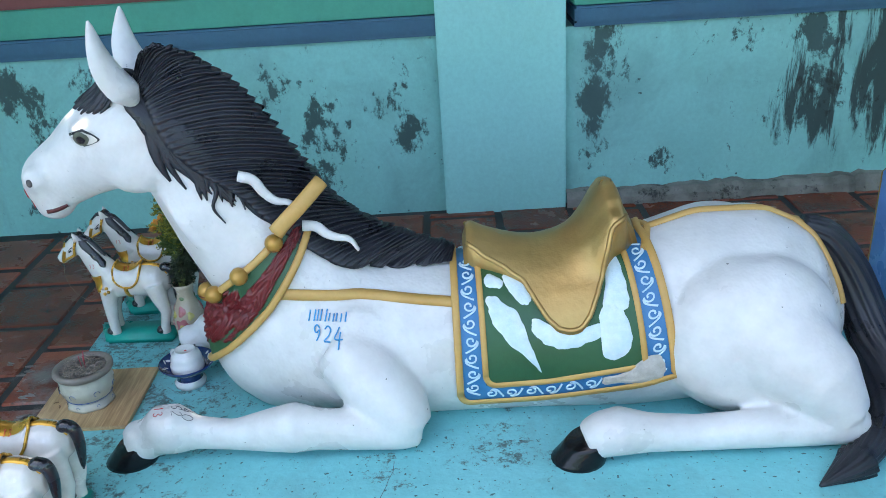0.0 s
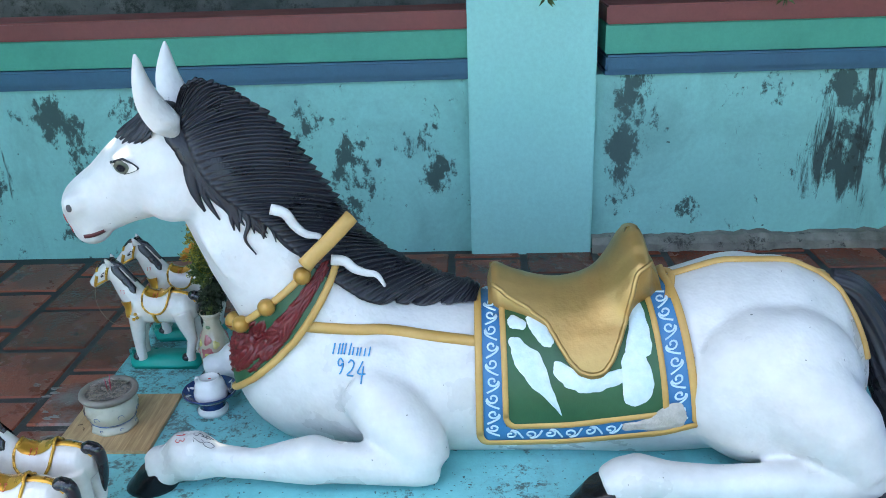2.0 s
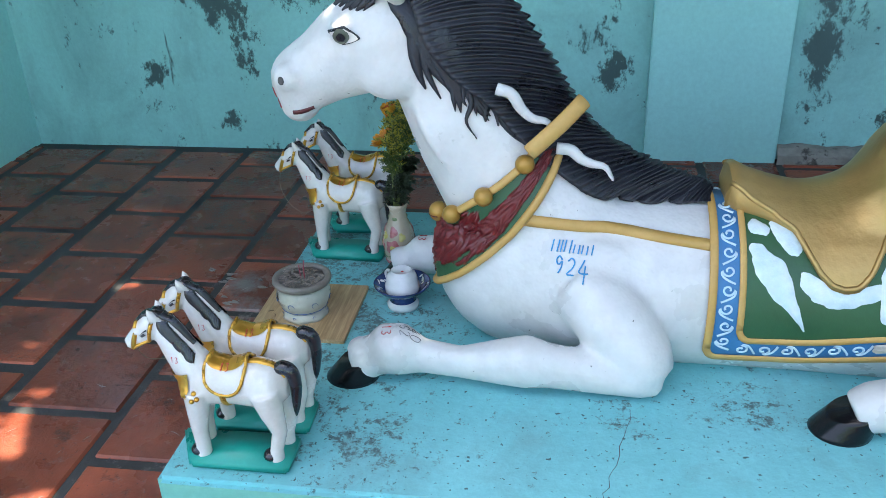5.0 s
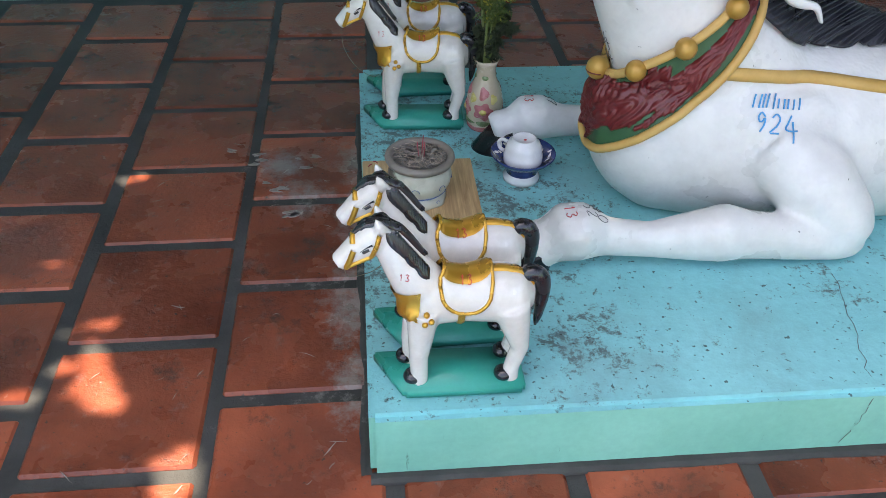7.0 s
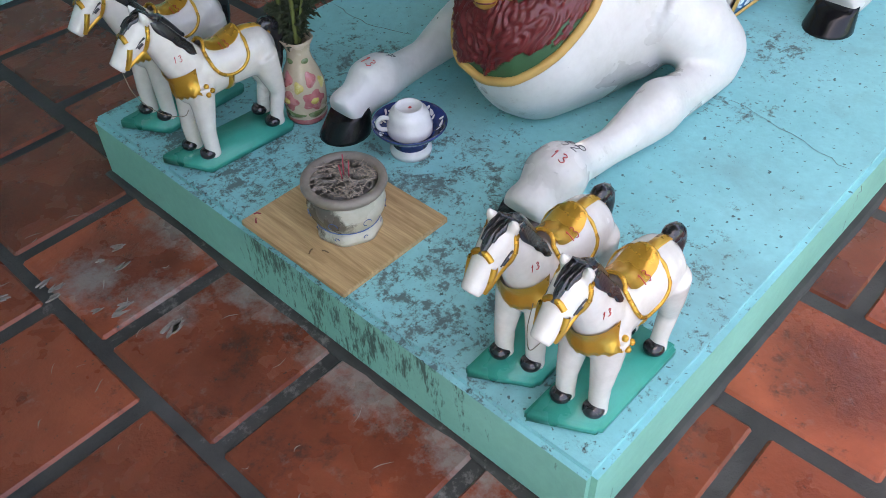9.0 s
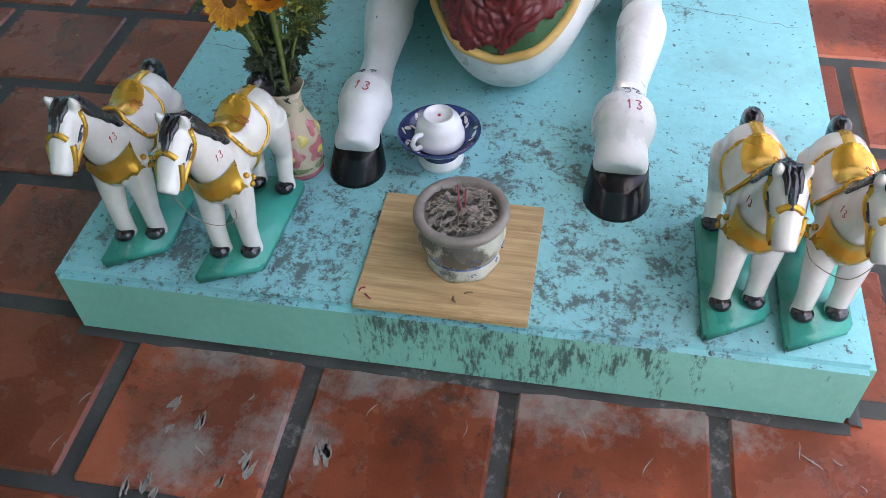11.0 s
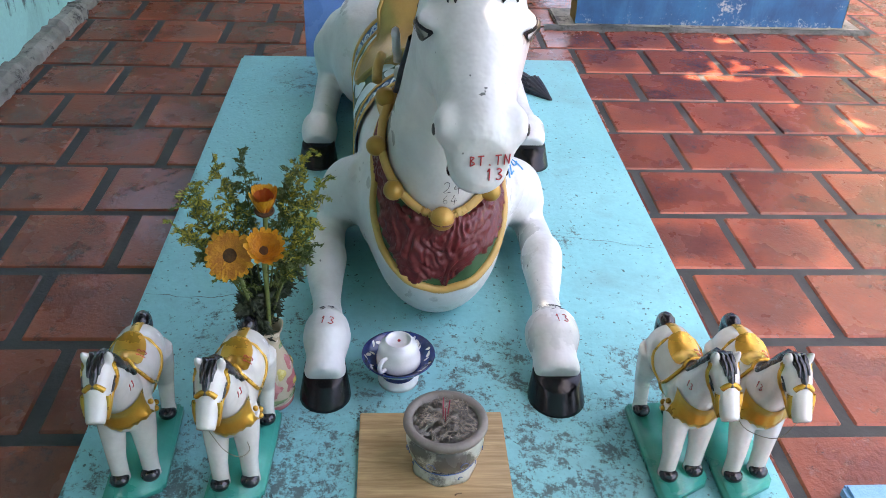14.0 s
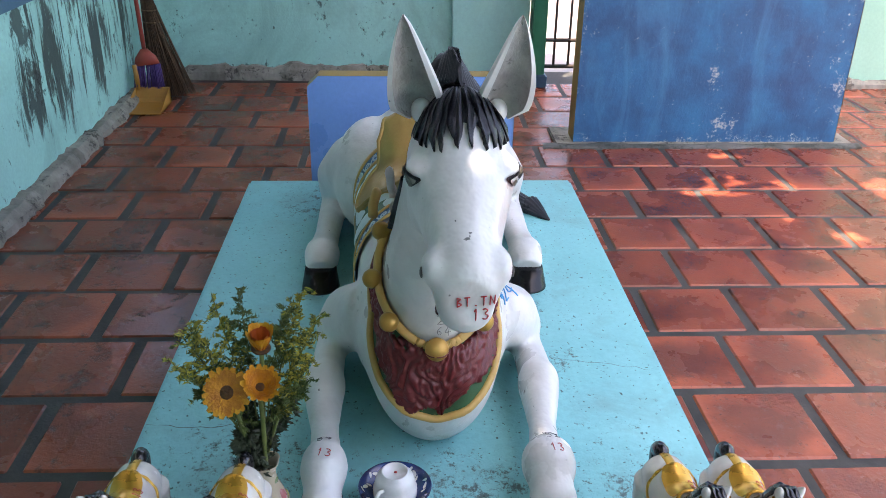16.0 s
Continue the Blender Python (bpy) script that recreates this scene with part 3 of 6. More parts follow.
def rough_strip(points, w, h, mat, seed):
    """A broken plaster strip along a wall's foot."""
    rnd = random.Random(seed)
    b = Build()
    a, e = Vector(points[0]), Vector(points[1])
    n = max(2, int((e - a).length / 0.03))
    d = (e - a).normalized()
    out = Vector((d.y, -d.x, 0))
    rows = []
    for i in range(n + 1):
        p = a.lerp(e, i / n)
        lump = noise.noise((i * 0.21, seed * 3.1, 0.0)) * 0.30 + noise.noise((i * 0.73, seed, 5.0)) * 0.14
        k, j = w * (0.92 + lump + rnd.uniform(-0.04, 0.04)), h * (0.90 + 1.1 * lump + rnd.uniform(-0.04, 0.04))
        rows.append([p, p + out * k, p + out * k * 0.95 + Vector((0, 0, j * 0.6)), p + out * k * 0.6 + Vector((0, 0, j)), p + Vector((0, 0, j * 1.05))])
    b.rings(rows, mat, closed=False)
    return b.thing("baseboard", "chipped grey plaster strip at the wall's foot", "plaster strip", kind="structure", smooth=False)


rough_strip([(1.476, WY + 0.005, -0.004), (4.1, WY + 0.005, -0.004)], 0.075, 0.065, mat_base, 1)
rough_strip([(4.105, 2.05, -0.004), (4.105, 0.34, -0.004)], 0.05, 0.09, mat_base, 2)
rough_strip([(3.955, -1.90, -0.004), (3.955, -4.0, -0.004)], 0.06, 0.06, mat_base, 4)

# only the corner end is known; height and length added to shade the floor
b = Build()
b.box((-1.70, -0.6, -0.05), (-1.52, WY, 2.4), mat_column)
b.thing("wall_west", "mint green painted side wall", "wall", kind="structure", smooth=False)
b = Build()
b.box((4.1, 0.34, -0.05), (4.28, WY, 2.4), mat_wall)
b.thing("wall_east", "mint green end wall with damp stains near its foot", "wall", kind="structure", smooth=False)
b = Build()
b.box((4.04, -0.10, -0.05), (4.28, 0.34, 2.4), mat_column, 0.006)
b.thing("pilaster", "mint green pilaster at the end of the wall", "pilaster", kind="structure", smooth=False)
b = Build()
b.box((3.95, -4.5, -0.05), (4.2, -1.90, 2.4), mat_wall_light)
b.thing("wall_gate_side", "pale green painted wall beside the gate", "wall", kind="structure", smooth=False)
# unseen wall, added; set far back so sunlit ground bounces light in
b = Build()
b.box((-9, -9.2, -0.05), (9, -9.0, 1.6), mat_wall_light)
b.thing("wall_south", "unseen added low wall closing the yard", "wall", kind="structure", smooth=False)

# ground and street
b = Build()
b.box((-40, -40, -0.30), (40, 40, -0.06), mat_concrete)
b.thing("ground", "bare concrete ground around the yard", "ground", kind="structure", smooth=False)
b = Build()
b.box((4.3, -5, -0.058), (9.5, 4, -0.02), mat_street)
b.thing("road", "pale sunlit paving beyond the gate", "road", kind="structure", smooth=False)
b = Build()
b.box((-1.7, -4.5, -0.055), (4.3, WY + 0.02, -0.006), mat_mortar)
floor = b.thing("floor", "terracotta tiled yard floor with grey mortar joints", "floor", kind="structure", smooth=False)

# plinth
b = Build()
b.box((0, 0, -0.004), (2.09, W0, TOP), mat_plinth_side, 0.010)
b.mats.append(mat_plinth)
for i, f in enumerate(b.f):
    if all(b.v[k][2] > TOP - 0.0105 for k in f):
        b.m[i] = 1
plinth = b.thing("plinth", "low turquoise painted concrete plinth, scuffed and cracked", "plinth", kind="structure", smooth=False)


def crack(points, seed):
    rnd = random.Random(seed)
    b = Build()
    pts = [Vector(p) for p in points]
    line = []
    for p, q in zip(pts, pts[1:]):
        for k in range(6):
            r = p.lerp(q, k / 6)
            line.append(r + Vector((rnd.uniform(-0.004, 0.004), rnd.uniform(-0.004, 0.004), 0)))
    rows = []
    for i, p in enumerate(line):
        w = 0.0004 + 0.0007 * rnd.random()
        d = (line[min(i + 1, len(line) - 1)] - line[max(0, i - 1)]).normalized()
        s = Vector((-d.y, d.x, 0)) if abs(d.z) < 0.7 else Vector((1, 0, 0))
        rows.append([p + s * w, p - s * w])
    b.rings(rows, mat_ink_black, closed=False)
    b.under("crack", plinth, "thin dark crack in the paint")


crack([(0.866, 0.29, TOP + 0.0012), (0.83, 0.13, TOP + 0.0012), (0.80, 0.012, TOP + 0.0012)], 1)
crack([(0.80, -0.0012, TOP - 0.012), (0.79, -0.0012, 0.06), (0.77, -0.0012, 0.01)], 2)
crack([(0.62, 1.19, TOP + 0.0012), (0.60, 1.05, TOP + 0.0012), (0.64, 0.92, TOP + 0.0012)], 3)

# cement smeared along the plinth's front foot; the near-side bead stands in for a dark gap
b = rough_strip([(0.002, 0.0, -0.004), (0.002, 1.2, -0.004)], -0.018, 0.006, mat_mortar, 8)
rough_strip([(0.0, 0.002, -0.004), (2.09, 0.002, -0.004)], 0.022, 0.010, mat_mortar, 9)


# ---- the reclining horse: one mesh ----
def horse():
    body, trunk_only = Build(), Build()
    trunk = [(0.455, 0.315, 0.055, 0.075), (0.49, 0.315, 0.095, 0.135), (0.56, 0.312, 0.128, 0.185), (0.68, 0.308, 0.160, 0.20), (0.85, 0.288, 0.176, 0.19),
             (1.0, 0.288, 0.176, 0.188), (1.2, 0.29, 0.182, 0.19), (1.4, 0.30, 0.192, 0.208), (1.55, 0.33, 0.205, 0.225), (1.70, 0.335, 0.20, 0.218), (1.80, 0.32, 0.165, 0.185),
             (1.87, 0.29, 0.10, 0.12)]
    n = 40
    rings = []
    for k in range(61):
        x = 0.455 + (1.87 - 0.455) * k / 60
        z, ry, rz = lerp_list(trunk, x)
        rings.append([Vector((x, C + ry * math.cos(a), z + rz * math.sin(a))) for a in (2 * math.pi * j / n for j in range(n))])
    for bb in (body, trunk_only):
        bb.rings(rings, mat_white)
    Y = (0, 1, 0)
    neck = [((0.72, C, 0.36), (0.150, 0.16)), ((0.665, C, 0.42), (0.126, 0.165)), ((0.585, C, 0.52), (0.104, 0.142)), ((0.52, C - 0.008, 0.62), (0.092, 0.118)),
            ((0.475, C - 0.015, 0.72), (0.082, 0.105)), ((0.44, C - 0.022, 0.80), (0.078, 0.098)), ((0.42, C - 0.027, 0.86), (0.066, 0.075))]
    body.tube([p for p, r in neck], [r for p, r in neck], mat_white, 28, side=Y)
    H = C - 0.027
    head = [((0.455, H, 0.865), (0.045, 0.05)), ((0.43, H, 0.85), (0.070, 0.085)), ((0.385, H, 0.828), (0.084, 0.108)), ((0.33, H, 0.805), (0.086, 0.103)),
            ((0.28, H, 0.78), (0.071, 0.092)), ((0.23, H, 0.752), (0.057, 0.076)), ((0.185, H, 0.727), (0.052, 0.070)), ((0.155, H, 0.710), (0.050, 0.063)), ((0.132, H, 0.702), (0.040, 0.045))]
    body.tube([p for p, r in head], [r for p, r in head], mat_white, 28, side=Y)
    body.ball((0.172, H, 0.675), (0.042, 0.044, 0.040), mat_white)
    for s in (-1, 1):
        body.ball((0.375, H + s * 0.045, 0.765), (0.075, 0.04, 0.068), mat_white)
        body.ball((0.165, H + s * 0.047, 0.742), (0.032, 0.020, 0.030), mat_white)
        body.ball((0.295, H + s * 0.071, 0.845), (0.030, 0.018, 0.014), mat_white)
        body.tube([(0.335, H + s * 0.050, 0.872), (0.275, H + s * 0.044, 0.837), (0.215, H + s * 0.035, 0.795), (0.170, H + s * 0.030, 0.764)], [0.020, 0.019, 0.016, 0.012], mat_white, 12)
        # folds of the throat
        for off in (-0.045, -0.012, 0.022):
            body.tube(spline([(0.462 + off, C + s * 0.060 - 0.016, 0.705), (0.505 + off, C + s * 0.074 - 0.008, 0.62), (0.552 + off, C + s * 0.084, 0.535)], 10), [0.006 + 0.013 * math.sin(math.pi * i / 9) for i in range(10)], mat_white, 10)
        # shoulder, folded foreleg
        body.ball((0.785, C + s * 0.118, 0.30), (0.140, 0.060, 0.135), mat_white)
        up = [((0.76, 0.12, 0.33), 0.078), ((0.83, 0.178, 0.275), 0.080), ((0.89, 0.215, 0.21), 0.063), ((0.908, 0.228, 0.18), 0.046)]
        body.tube([(x, C + s * y, z) for (x, y, z), r in up], [r for p, r in up], mat_white, 18)
        low = [((0.925, 0.230, 0.175), 0.034), ((0.885, 0.232, 0.183), 0.046), ((0.80, 0.235, 0.19), 0.046), ((0.70, 0.235, 0.20), 0.049), ((0.655, 0.235, 0.207), 0.059), ((0.60, 0.232, 0.20), 0.050),
               ((0.52, 0.225, 0.19), 0.036), ((0.44, 0.217, 0.195), 0.039), ((0.395, 0.215, 0.206), 0.057), ((0.365, 0.215, 0.206), 0.057), ((0.338, 0.215, 0.188), 0.044), ((0.315, 0.215, 0.180), 0.050), ((0.295, 0.215, 0.172), 0.046)]
        body.tube([(x, C + s * y, z) for (x, y, z), r in low], [(r * (0.80 if p[0] > 0.41 else (0.93 if s < 0 else 0.80)), r * (1.0 if s < 0 or p[0] > 0.41 else 0.92)) for p, r in low], mat_white, 18, side=Y)
        # haunch, folded hind leg
        body.ball((1.635, C + s * 0.150, 0.325), (0.195, 0.130, 0.185), mat_white)
        th = [((1.60, 0.15, 0.36), 0.12), ((1.69, 0.205, 0.325), 0.116), ((1.755, 0.26, 0.27), 0.088), ((1.805, 0.285, 0.195), 0.056)]
        body.tube([(x, C + s * y, z) for (x, y, z), r in th], [r for p, r in th], mat_white, 20)
        sh = [((1.848, 0.285, 0.17), 0.030), ((1.815, 0.285, 0.182), 0.048), ((1.70, 0.29, 0.18), 0.043), ((1.50, 0.293, 0.18), 0.038), ((1.40, 0.295, 0.188), 0.041), ((1.335, 0.295, 0.197), 0.052),
              ((1.30, 0.295, 0.19), 0.049), ((1.27, 0.295, 0.175), 0.042)]
        body.tube([(x, C + s * y, z) for (x, y, z), r in sh], [r for p, r in sh], mat_white, 18)
    verts, faces = fused(body, 0.0070, 12)
    skin, trunk_skin = Skin(verts, faces), Skin(trunk_only.v, trunk_only.f)
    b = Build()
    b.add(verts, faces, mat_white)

    # hooves
    for x, dy in ((0.285, 0.215), (1.25, 0.295)):
        for s in (-1, 1):
            c = Vector((x + (0.012 if x < 1 and s > 0 else 0.0), C + s * dy, TOP - 0.002))
            rings = []
            for k in range(7):
                t = k / 6
                r = (0.054 if s < 0 or x > 1 else 0.048) - 0.010 * t
                rings.append([c + Vector((r * 1.08 * math.cos(a) + 0.022 * t, r * math.sin(a), 0.052 * t + 0.012 * t * math.cos(a))) for a in (2 * math.pi * j / 24 for j in range(24))])
            b.rings(rings, mat_hoof)
    # ears: cupped, opening forward
    for s in (-1, 1):
        base, tip = Vector((0.396, H + s * 0.060, 0.893)), Vector((0.360, H + s * 0.088, 1.057))
        axis = tip - base
        fwd = Vector((-0.95, s * 0.12, -0.3)).normalized()
        side = axis.cross(fwd).normalized()
        fwd = side.cross(axis).normalized()
        outer, inner = [], []
        for k in range(15):
            t = k / 14
            w = 0.039 * (math.sin(math.pi * min(1, 0.30 + 0.70 * t) ** 0.85) ** 0.75 if t < 1 else 0) * (1.12 - 0.2 * t) * min(1.0, 0.50 + 3.4 * t) + 0.0015
            bend = -0.030 * math.sin(math.pi * t) * 0.8
            c = base + axis * t - fwd * bend
            o, i_ = [], []
            for j in range(13):
                a = math.pi * (j / 12) * 1.12 - math.pi * 0.06
                o.append(c + side * (w * math.cos(a)) - fwd * (w * 0.95 * math.sin(a)))
                i_.append(c + side * (w * 0.77 * math.cos(a)) - fwd * (w * 0.66 * math.sin(a)) + fwd * 0.003)
            outer.append(o)
            inner.append(list(reversed(i_)))
        b.rings(outer, mat_white, closed=False)
        b.rings(inner, mat_ear, closed=False)
        b.rings([[r[0], q[-1]] for r, q in zip(outer, inner)], mat_white, closed=False)
        b.rings([[r[-1], q[0]] for r, q in zip(outer, inner)], mat_white, closed=False)
        b.ball(base + Vector((0.004, 0, 0.008)), (0.017, 0.017, 0.020), mat_white, 10)

    # mane: a ridged fin from poll to withers
    pairs = [((0.392, 0.93), (0.412, 0.962)), ((0.40, 0.92), (0.445, 0.977)), ((0.415, 0.905), (0.51, 0.955)), ((0.43, 0.875), (0.597, 0.886)), ((0.455, 0.81), (0.664, 0.790)), ((0.505, 0.745), (0.713, 0.705)),
             ((0.57, 0.69), (0.752, 0.648)), ((0.63, 0.62), (0.795, 0.608)), ((0.71, 0.55), (0.85, 0.57)), ((0.79, 0.497), (0.905, 0.543)), ((0.87, 0.476), (0.955, 0.522)), ((0.95, 0.478), (0.99, 0.508)), ((1.01, 0.485), (1.015, 0.497))]
    crest = spline([(o[0], 0, o[1]) for f, o in pairs], 521)
    foot = spline([(f[0], 0, f[1]) for f, o in pairs], 521)
    for s in (-1, 1):
        rows = []
        for k in range(521):
            u = k / 520
            o, f = crest[k], (foot[k] if s < 0 else foot[k].lerp(crest[k], 0.40))
            strand = (k % 8) / 8.0
            jit = noise.noise((k // 8 * 0.83, s * 0.2, 1.7))
            groove = 0.5 + 0.5 * math.cos(2 * math.pi * strand)
            p, _ = skin.cast((f.x, C + s * 0.5, f.z), (0, -s, 0))
            yf = (p.y + s * 0.006) if p else C + s * 0.03
            if u < 0.16:
                lim = 0.006 + 0.10 * u + 3.0 * max(0.0, u - 0.08) ** 2
                yf = H + max(-lim, min(lim, yf - H))
            tip = (o - f).normalized() * ((0.013 + 0.010 * jit) * (1 - abs(2 * strand - 1)))
            row = []
            for j in range(19):
                t = j / 18
                q = f.lerp(o + tip, t)
                q = Vector((q.x, 0, q.z)) + Vector((0.1, 0, 0.8)) * (0.10 * t * (1 - t)) * (1 - u)
                yc = C - 0.026 * (1 - min(1, u * 2.2))
                y = yc + (yf - yc) * (1 - t) ** (0.85 + 2.2 * max(0.0, 1 - u * 5)) * (1 - 0.2 * t)
                y += s * (0.008 + 0.002 * t) * (0.40 + 0.60 * min(1, u * 5))
                y -= s * (0.0055 + 0.003 * jit) * groove * min(1, 5 * t)
                q.z += 0.004 * jit * math.sin(t * 7 + k // 8)
                row.append(Vector((q.x, y, q.z)))
            row.insert(0, row[0] + Vector((0, -s * 0.02, 0)))
            row.append(Vector((row[-1].x, C - 0.026 * (1 - min(1, u * 2.2)), row[-1].z)))
            rows.append(row)
        b.rings(rows, mat_black, closed=False)
        # hair combed down the cheek and neck
        rnd = random.Random(5)
        for k in range(64):
            t = k / 63
            x0, z0 = 0.400 + 0.125 * t + rnd.uniform(-0.008, 0.008), 0.915 - 0.15 * t + rnd.uniform(0, 0.02)
            ln = rnd.uniform(0.075, 0.16) * (1.1 if 0.05 < t < 0.6 else 0.85) * (1.0 if s < 0 else 0.45)
            x0 += 0.0 if s < 0 else 0.035
            pts = []
            for j in range(9):
                q = j / 8
                p, _ = skin.cast((x0 + 0.045 * q + 0.010 * math.sin(q * 5 + k), C + s * 0.5, z0 - ln * q), (0, -s, 0))
                if p:
                    pts.append(p)
            if len(pts) > 3:
                ribbon(b, pts, rnd.uniform(0.020, 0.036), mat_black, skin, 0.0055, 0.0055, [1.0, 1.0, 0.97, 0.92, 0.84, 0.72, 0.55, 0.34, 0.06][9 - len(pts):])
        for path, w in (([(0.52, 0.74), (0.535, 0.70), (0.525, 0.665), (0.545, 0.63)], 0.017), ([(0.545, 0.72), (0.575, 0.685), (0.585, 0.65)], 0.022),
                        ([(0.575, 0.70), (0.60, 0.65), (0.635, 0.615), (0.67, 0.60)], 0.026), ([(0.69, 0.58), (0.74, 0.535), (0.79, 0.51)], 0.022)):
            pts = []
            for q in spline([(x, 0, z) for x, z in path], 14):
                p, _ = skin.cast((q.x, C + s * 0.5, q.z), (0, -s, 0))
                if p:
                    pts.append(p)
            if len(pts) > 3:
                ribbon(b, pts, w, mat_black, skin, 0.007, 0.007, True)
        # white wavy locks over the mane
        for path in ([(0.583, 0.727), (0.612, 0.716), (0.630, 0.688), (0.652, 0.668), (0.682, 0.660), (0.692, 0.634)], [(0.700, 0.607), (0.728, 0.603), (0.748, 0.585), (0.770, 0.575), (0.796, 0.568), (0.812, 0.542)]):
            pts = spline([(x, C + s * (0.088 - 0.05 * (x - 0.585)), z) for x, z in path], 22)
            b.tube(pts, [(0.008, 0.0125 * (1 - 0.75 * (i / 21) ** 2)) for i in range(22)], mat_white, 8, side=(0, 1, 0))

    # forelock: a ridged cap with pointed tips
    ridges = 44
    rows = []
    for k in range(ridges * 4 + 1):
        u = k / (ridges * 4)
        a = (u - 0.5) * 2
        groove = abs(math.sin(math.pi * u * ridges / 2))
        fall = (0.001 + 0.009 * math.cos(a * 1.3) + 0.044 * abs(((u * 13 + 0.15 * math.sin(u * 40)) % 1) * 2 - 1) ** 1.3) * (1 - 0.40 * a * a)
        row = []
        for j in range(13):
            t = j / 12
            x = 0.402 - 0.062 * t * (1 - 0.40 * a * a) - fall * t
            z = 0.968 - 0.03 * t - 0.056 * t * t - fall * 0.55 * t + 0.010 * a * a * t
            y = H + a * (0.026 + 0.046 * min(1, t * 1.5))
            q = skin.near((x, y, z), 0.007 * (1 - t) + 0.004 + 0.0035 * groove + 0.011 * math.sin(math.pi * min(1, t * 1.3)) * (1 - a * a))
            row.append(q)
        row.append(skin.near(row[-1], -0.004))
        rows.append(row)
    b.rings(rows, mat_black, closed=False)

    # eyes, nostrils, mouth
    for s in (-1, 1):
        def flank(points, mat, lift=0.0025, steps=4):
            """A painted patch on the side of the horse: outline in x, z."""
            cx, cz = sum(p[0] for p in points) / len(points), sum(p[1] for p in points) / len(points)
            vv, ff, m = [], [], len(points)
            for i in range(steps + 1):
                for x, z in points:
                    xx, zz = cx + (x - cx) * i / steps, cz + (z - cz) * i / steps
                    p, nr = skin.cast((xx, C + s * 0.6, zz), (0, -s, 0))
                    vv.append((p + nr * lift) if p else Vector((xx, C + s * 0.1, zz)))
            for i in range(steps):
                for j in range(m):
                    ff.append((i * m + j, i * m + (j + 1) % m, (i + 1) * m + (j + 1) % m, (i + 1) * m + j))
            b.add(vv, ff, mat)
        def oval(cx, cz, rx, rz, turn=0.0, pinch=0.0):
            out = []
            for j in range(20):
                a = 2 * math.pi * j / 20
                px, pz = rx * math.cos(a), rz * math.sin(a) * (1 - pinch * abs(math.cos(a)))
                out.append((cx + px * math.cos(turn) - pz * math.sin(turn), cz + px * math.sin(turn) + pz * math.cos(turn)))
            return out
        flank(oval(0.297, 0.832, 0.034, 0.019, -0.14, 0.6), mat_black, 0.002)
        flank(oval(0.298, 0.831, 0.029, 0.0150, -0.14, 0.5), mat_mini_white, 0.004)
        flank(oval(0.294, 0.831, 0.0165, 0.0150), mat_eye_iris, 0.006)
        flank(oval(0.294, 0.831, 0.0095, 0.0095), mat_black, 0.008)
        p, nr = skin.cast((0.15, C + s * 0.5, 0.735), (0.06, -s, 0))
        c = skin.near((0.154, H + s * 0.085, 0.736))
        b.ball(c, (0.0065, 0.003, 0.009), mat_nostril, 8)
        pts = []
        for q in spline([(0.168, 0, 0.667), (0.180, 0, 0.668), (0.195, 0, 0.671), (0.210, 0, 0.676)], 12):
            p, _ = skin.cast((q.x, C + s * 0.5, q.z), (0, -s, 0))
            if p:
                pts.append(p)
        if len(pts) > 3:
            ribbon(b, pts, 0.009, mat_lip, skin, 0.002, 0.003)

    # saddle cloth
    SX, SW = 1.012, 0.415
    def profile(x, wider=0.0):
        pts = []
        for k in range(70):
            a = radians(k * 2.0)
            p, nr = trunk_skin.cast((x, C - math.sin(a) * 0.8, 0.30 + math.cos(a) * 0.8), (0, math.sin(a), -math.cos(a)))
            if p:
                pts.append((p, nr))
        return pts
    table = {}
    for k in range(60):
        x = 0.98 + 0.52 * k / 59
        run, acc, last = [], 0.0, None
        for p, nr in profile(x):
            acc += (p - last).length if last else 0.0
            last = p
            run.append((acc, p, nr))
        table[k] = run
    def lay(x, s, lift):
        """A point on the back: x along, s the way down from the spine (minus: the far side)."""
        k = max(0.0, min(58.999, (x - 0.98) / 0.52 * 59))
        i, t = int(k), k - int(k)
        got = []
        for r in (table[i], table[i + 1]):
            d = abs(s)
            for (d0, p0, n0), (d1, p1, n1) in zip(r, r[1:]):
                if d <= d1 or d1 == r[-1][0]:
                    q = (d - d0) / (d1 - d0)
                    got.append((p0.lerp(p1, q), n0.lerp(n1, q)))
                    break
        p, nr = got[0][0].lerp(got[1][0], t), got[0][1].lerp(got[1][1], t).normalized()
        p = p + nr * lift
        return p if s >= 0 else Vector((p.x, 2 * C - p.y, p.z))
    S = 0.377
    def cx(u, s):
        return SX + u * (SW + 0.045 * abs(s) / S)
    def panel(u0, u1, s0, s1, lift, mat, nu=30, ns=40):
        rows = []
        for i in range(ns + 1):
            s = s0 + (s1 - s0) * i / ns
            r = []
            for j in range(nu + 1):
                r.append(lay(cx(u0 + (u1 - u0) * j / nu, s), s, lift))
            rows.append(r)
        b.rings(rows, mat, closed=False)
    def line(points, width, mat, lift, thick=0.003):
        """A raised line on the cloth; points are u (share of the width) and s."""
        pts = [(cx(u, s), s) for u, s in points]
        rows = []
        for i, (x, s) in enumerate(pts):
            (xa, sa), (xb, sb) = pts[max(i - 1, 0)], pts[min(i + 1, len(pts) - 1)]
            dx, ds = xb - xa, sb - sa
            ln = math.hypot(dx, ds) or 1
            nx, ns_ = -ds / ln * width / 2, dx / ln * width / 2
            rows.append([lay(x + nx, s + ns_, lift - thick), lay(x + nx * 0.8, s + ns_ * 0.8, lift), lay(x - nx * 0.8, s - ns_ * 0.8, lift), lay(x - nx, s - ns_, lift - thick)])
        b.rings(rows, mat, closed=False)
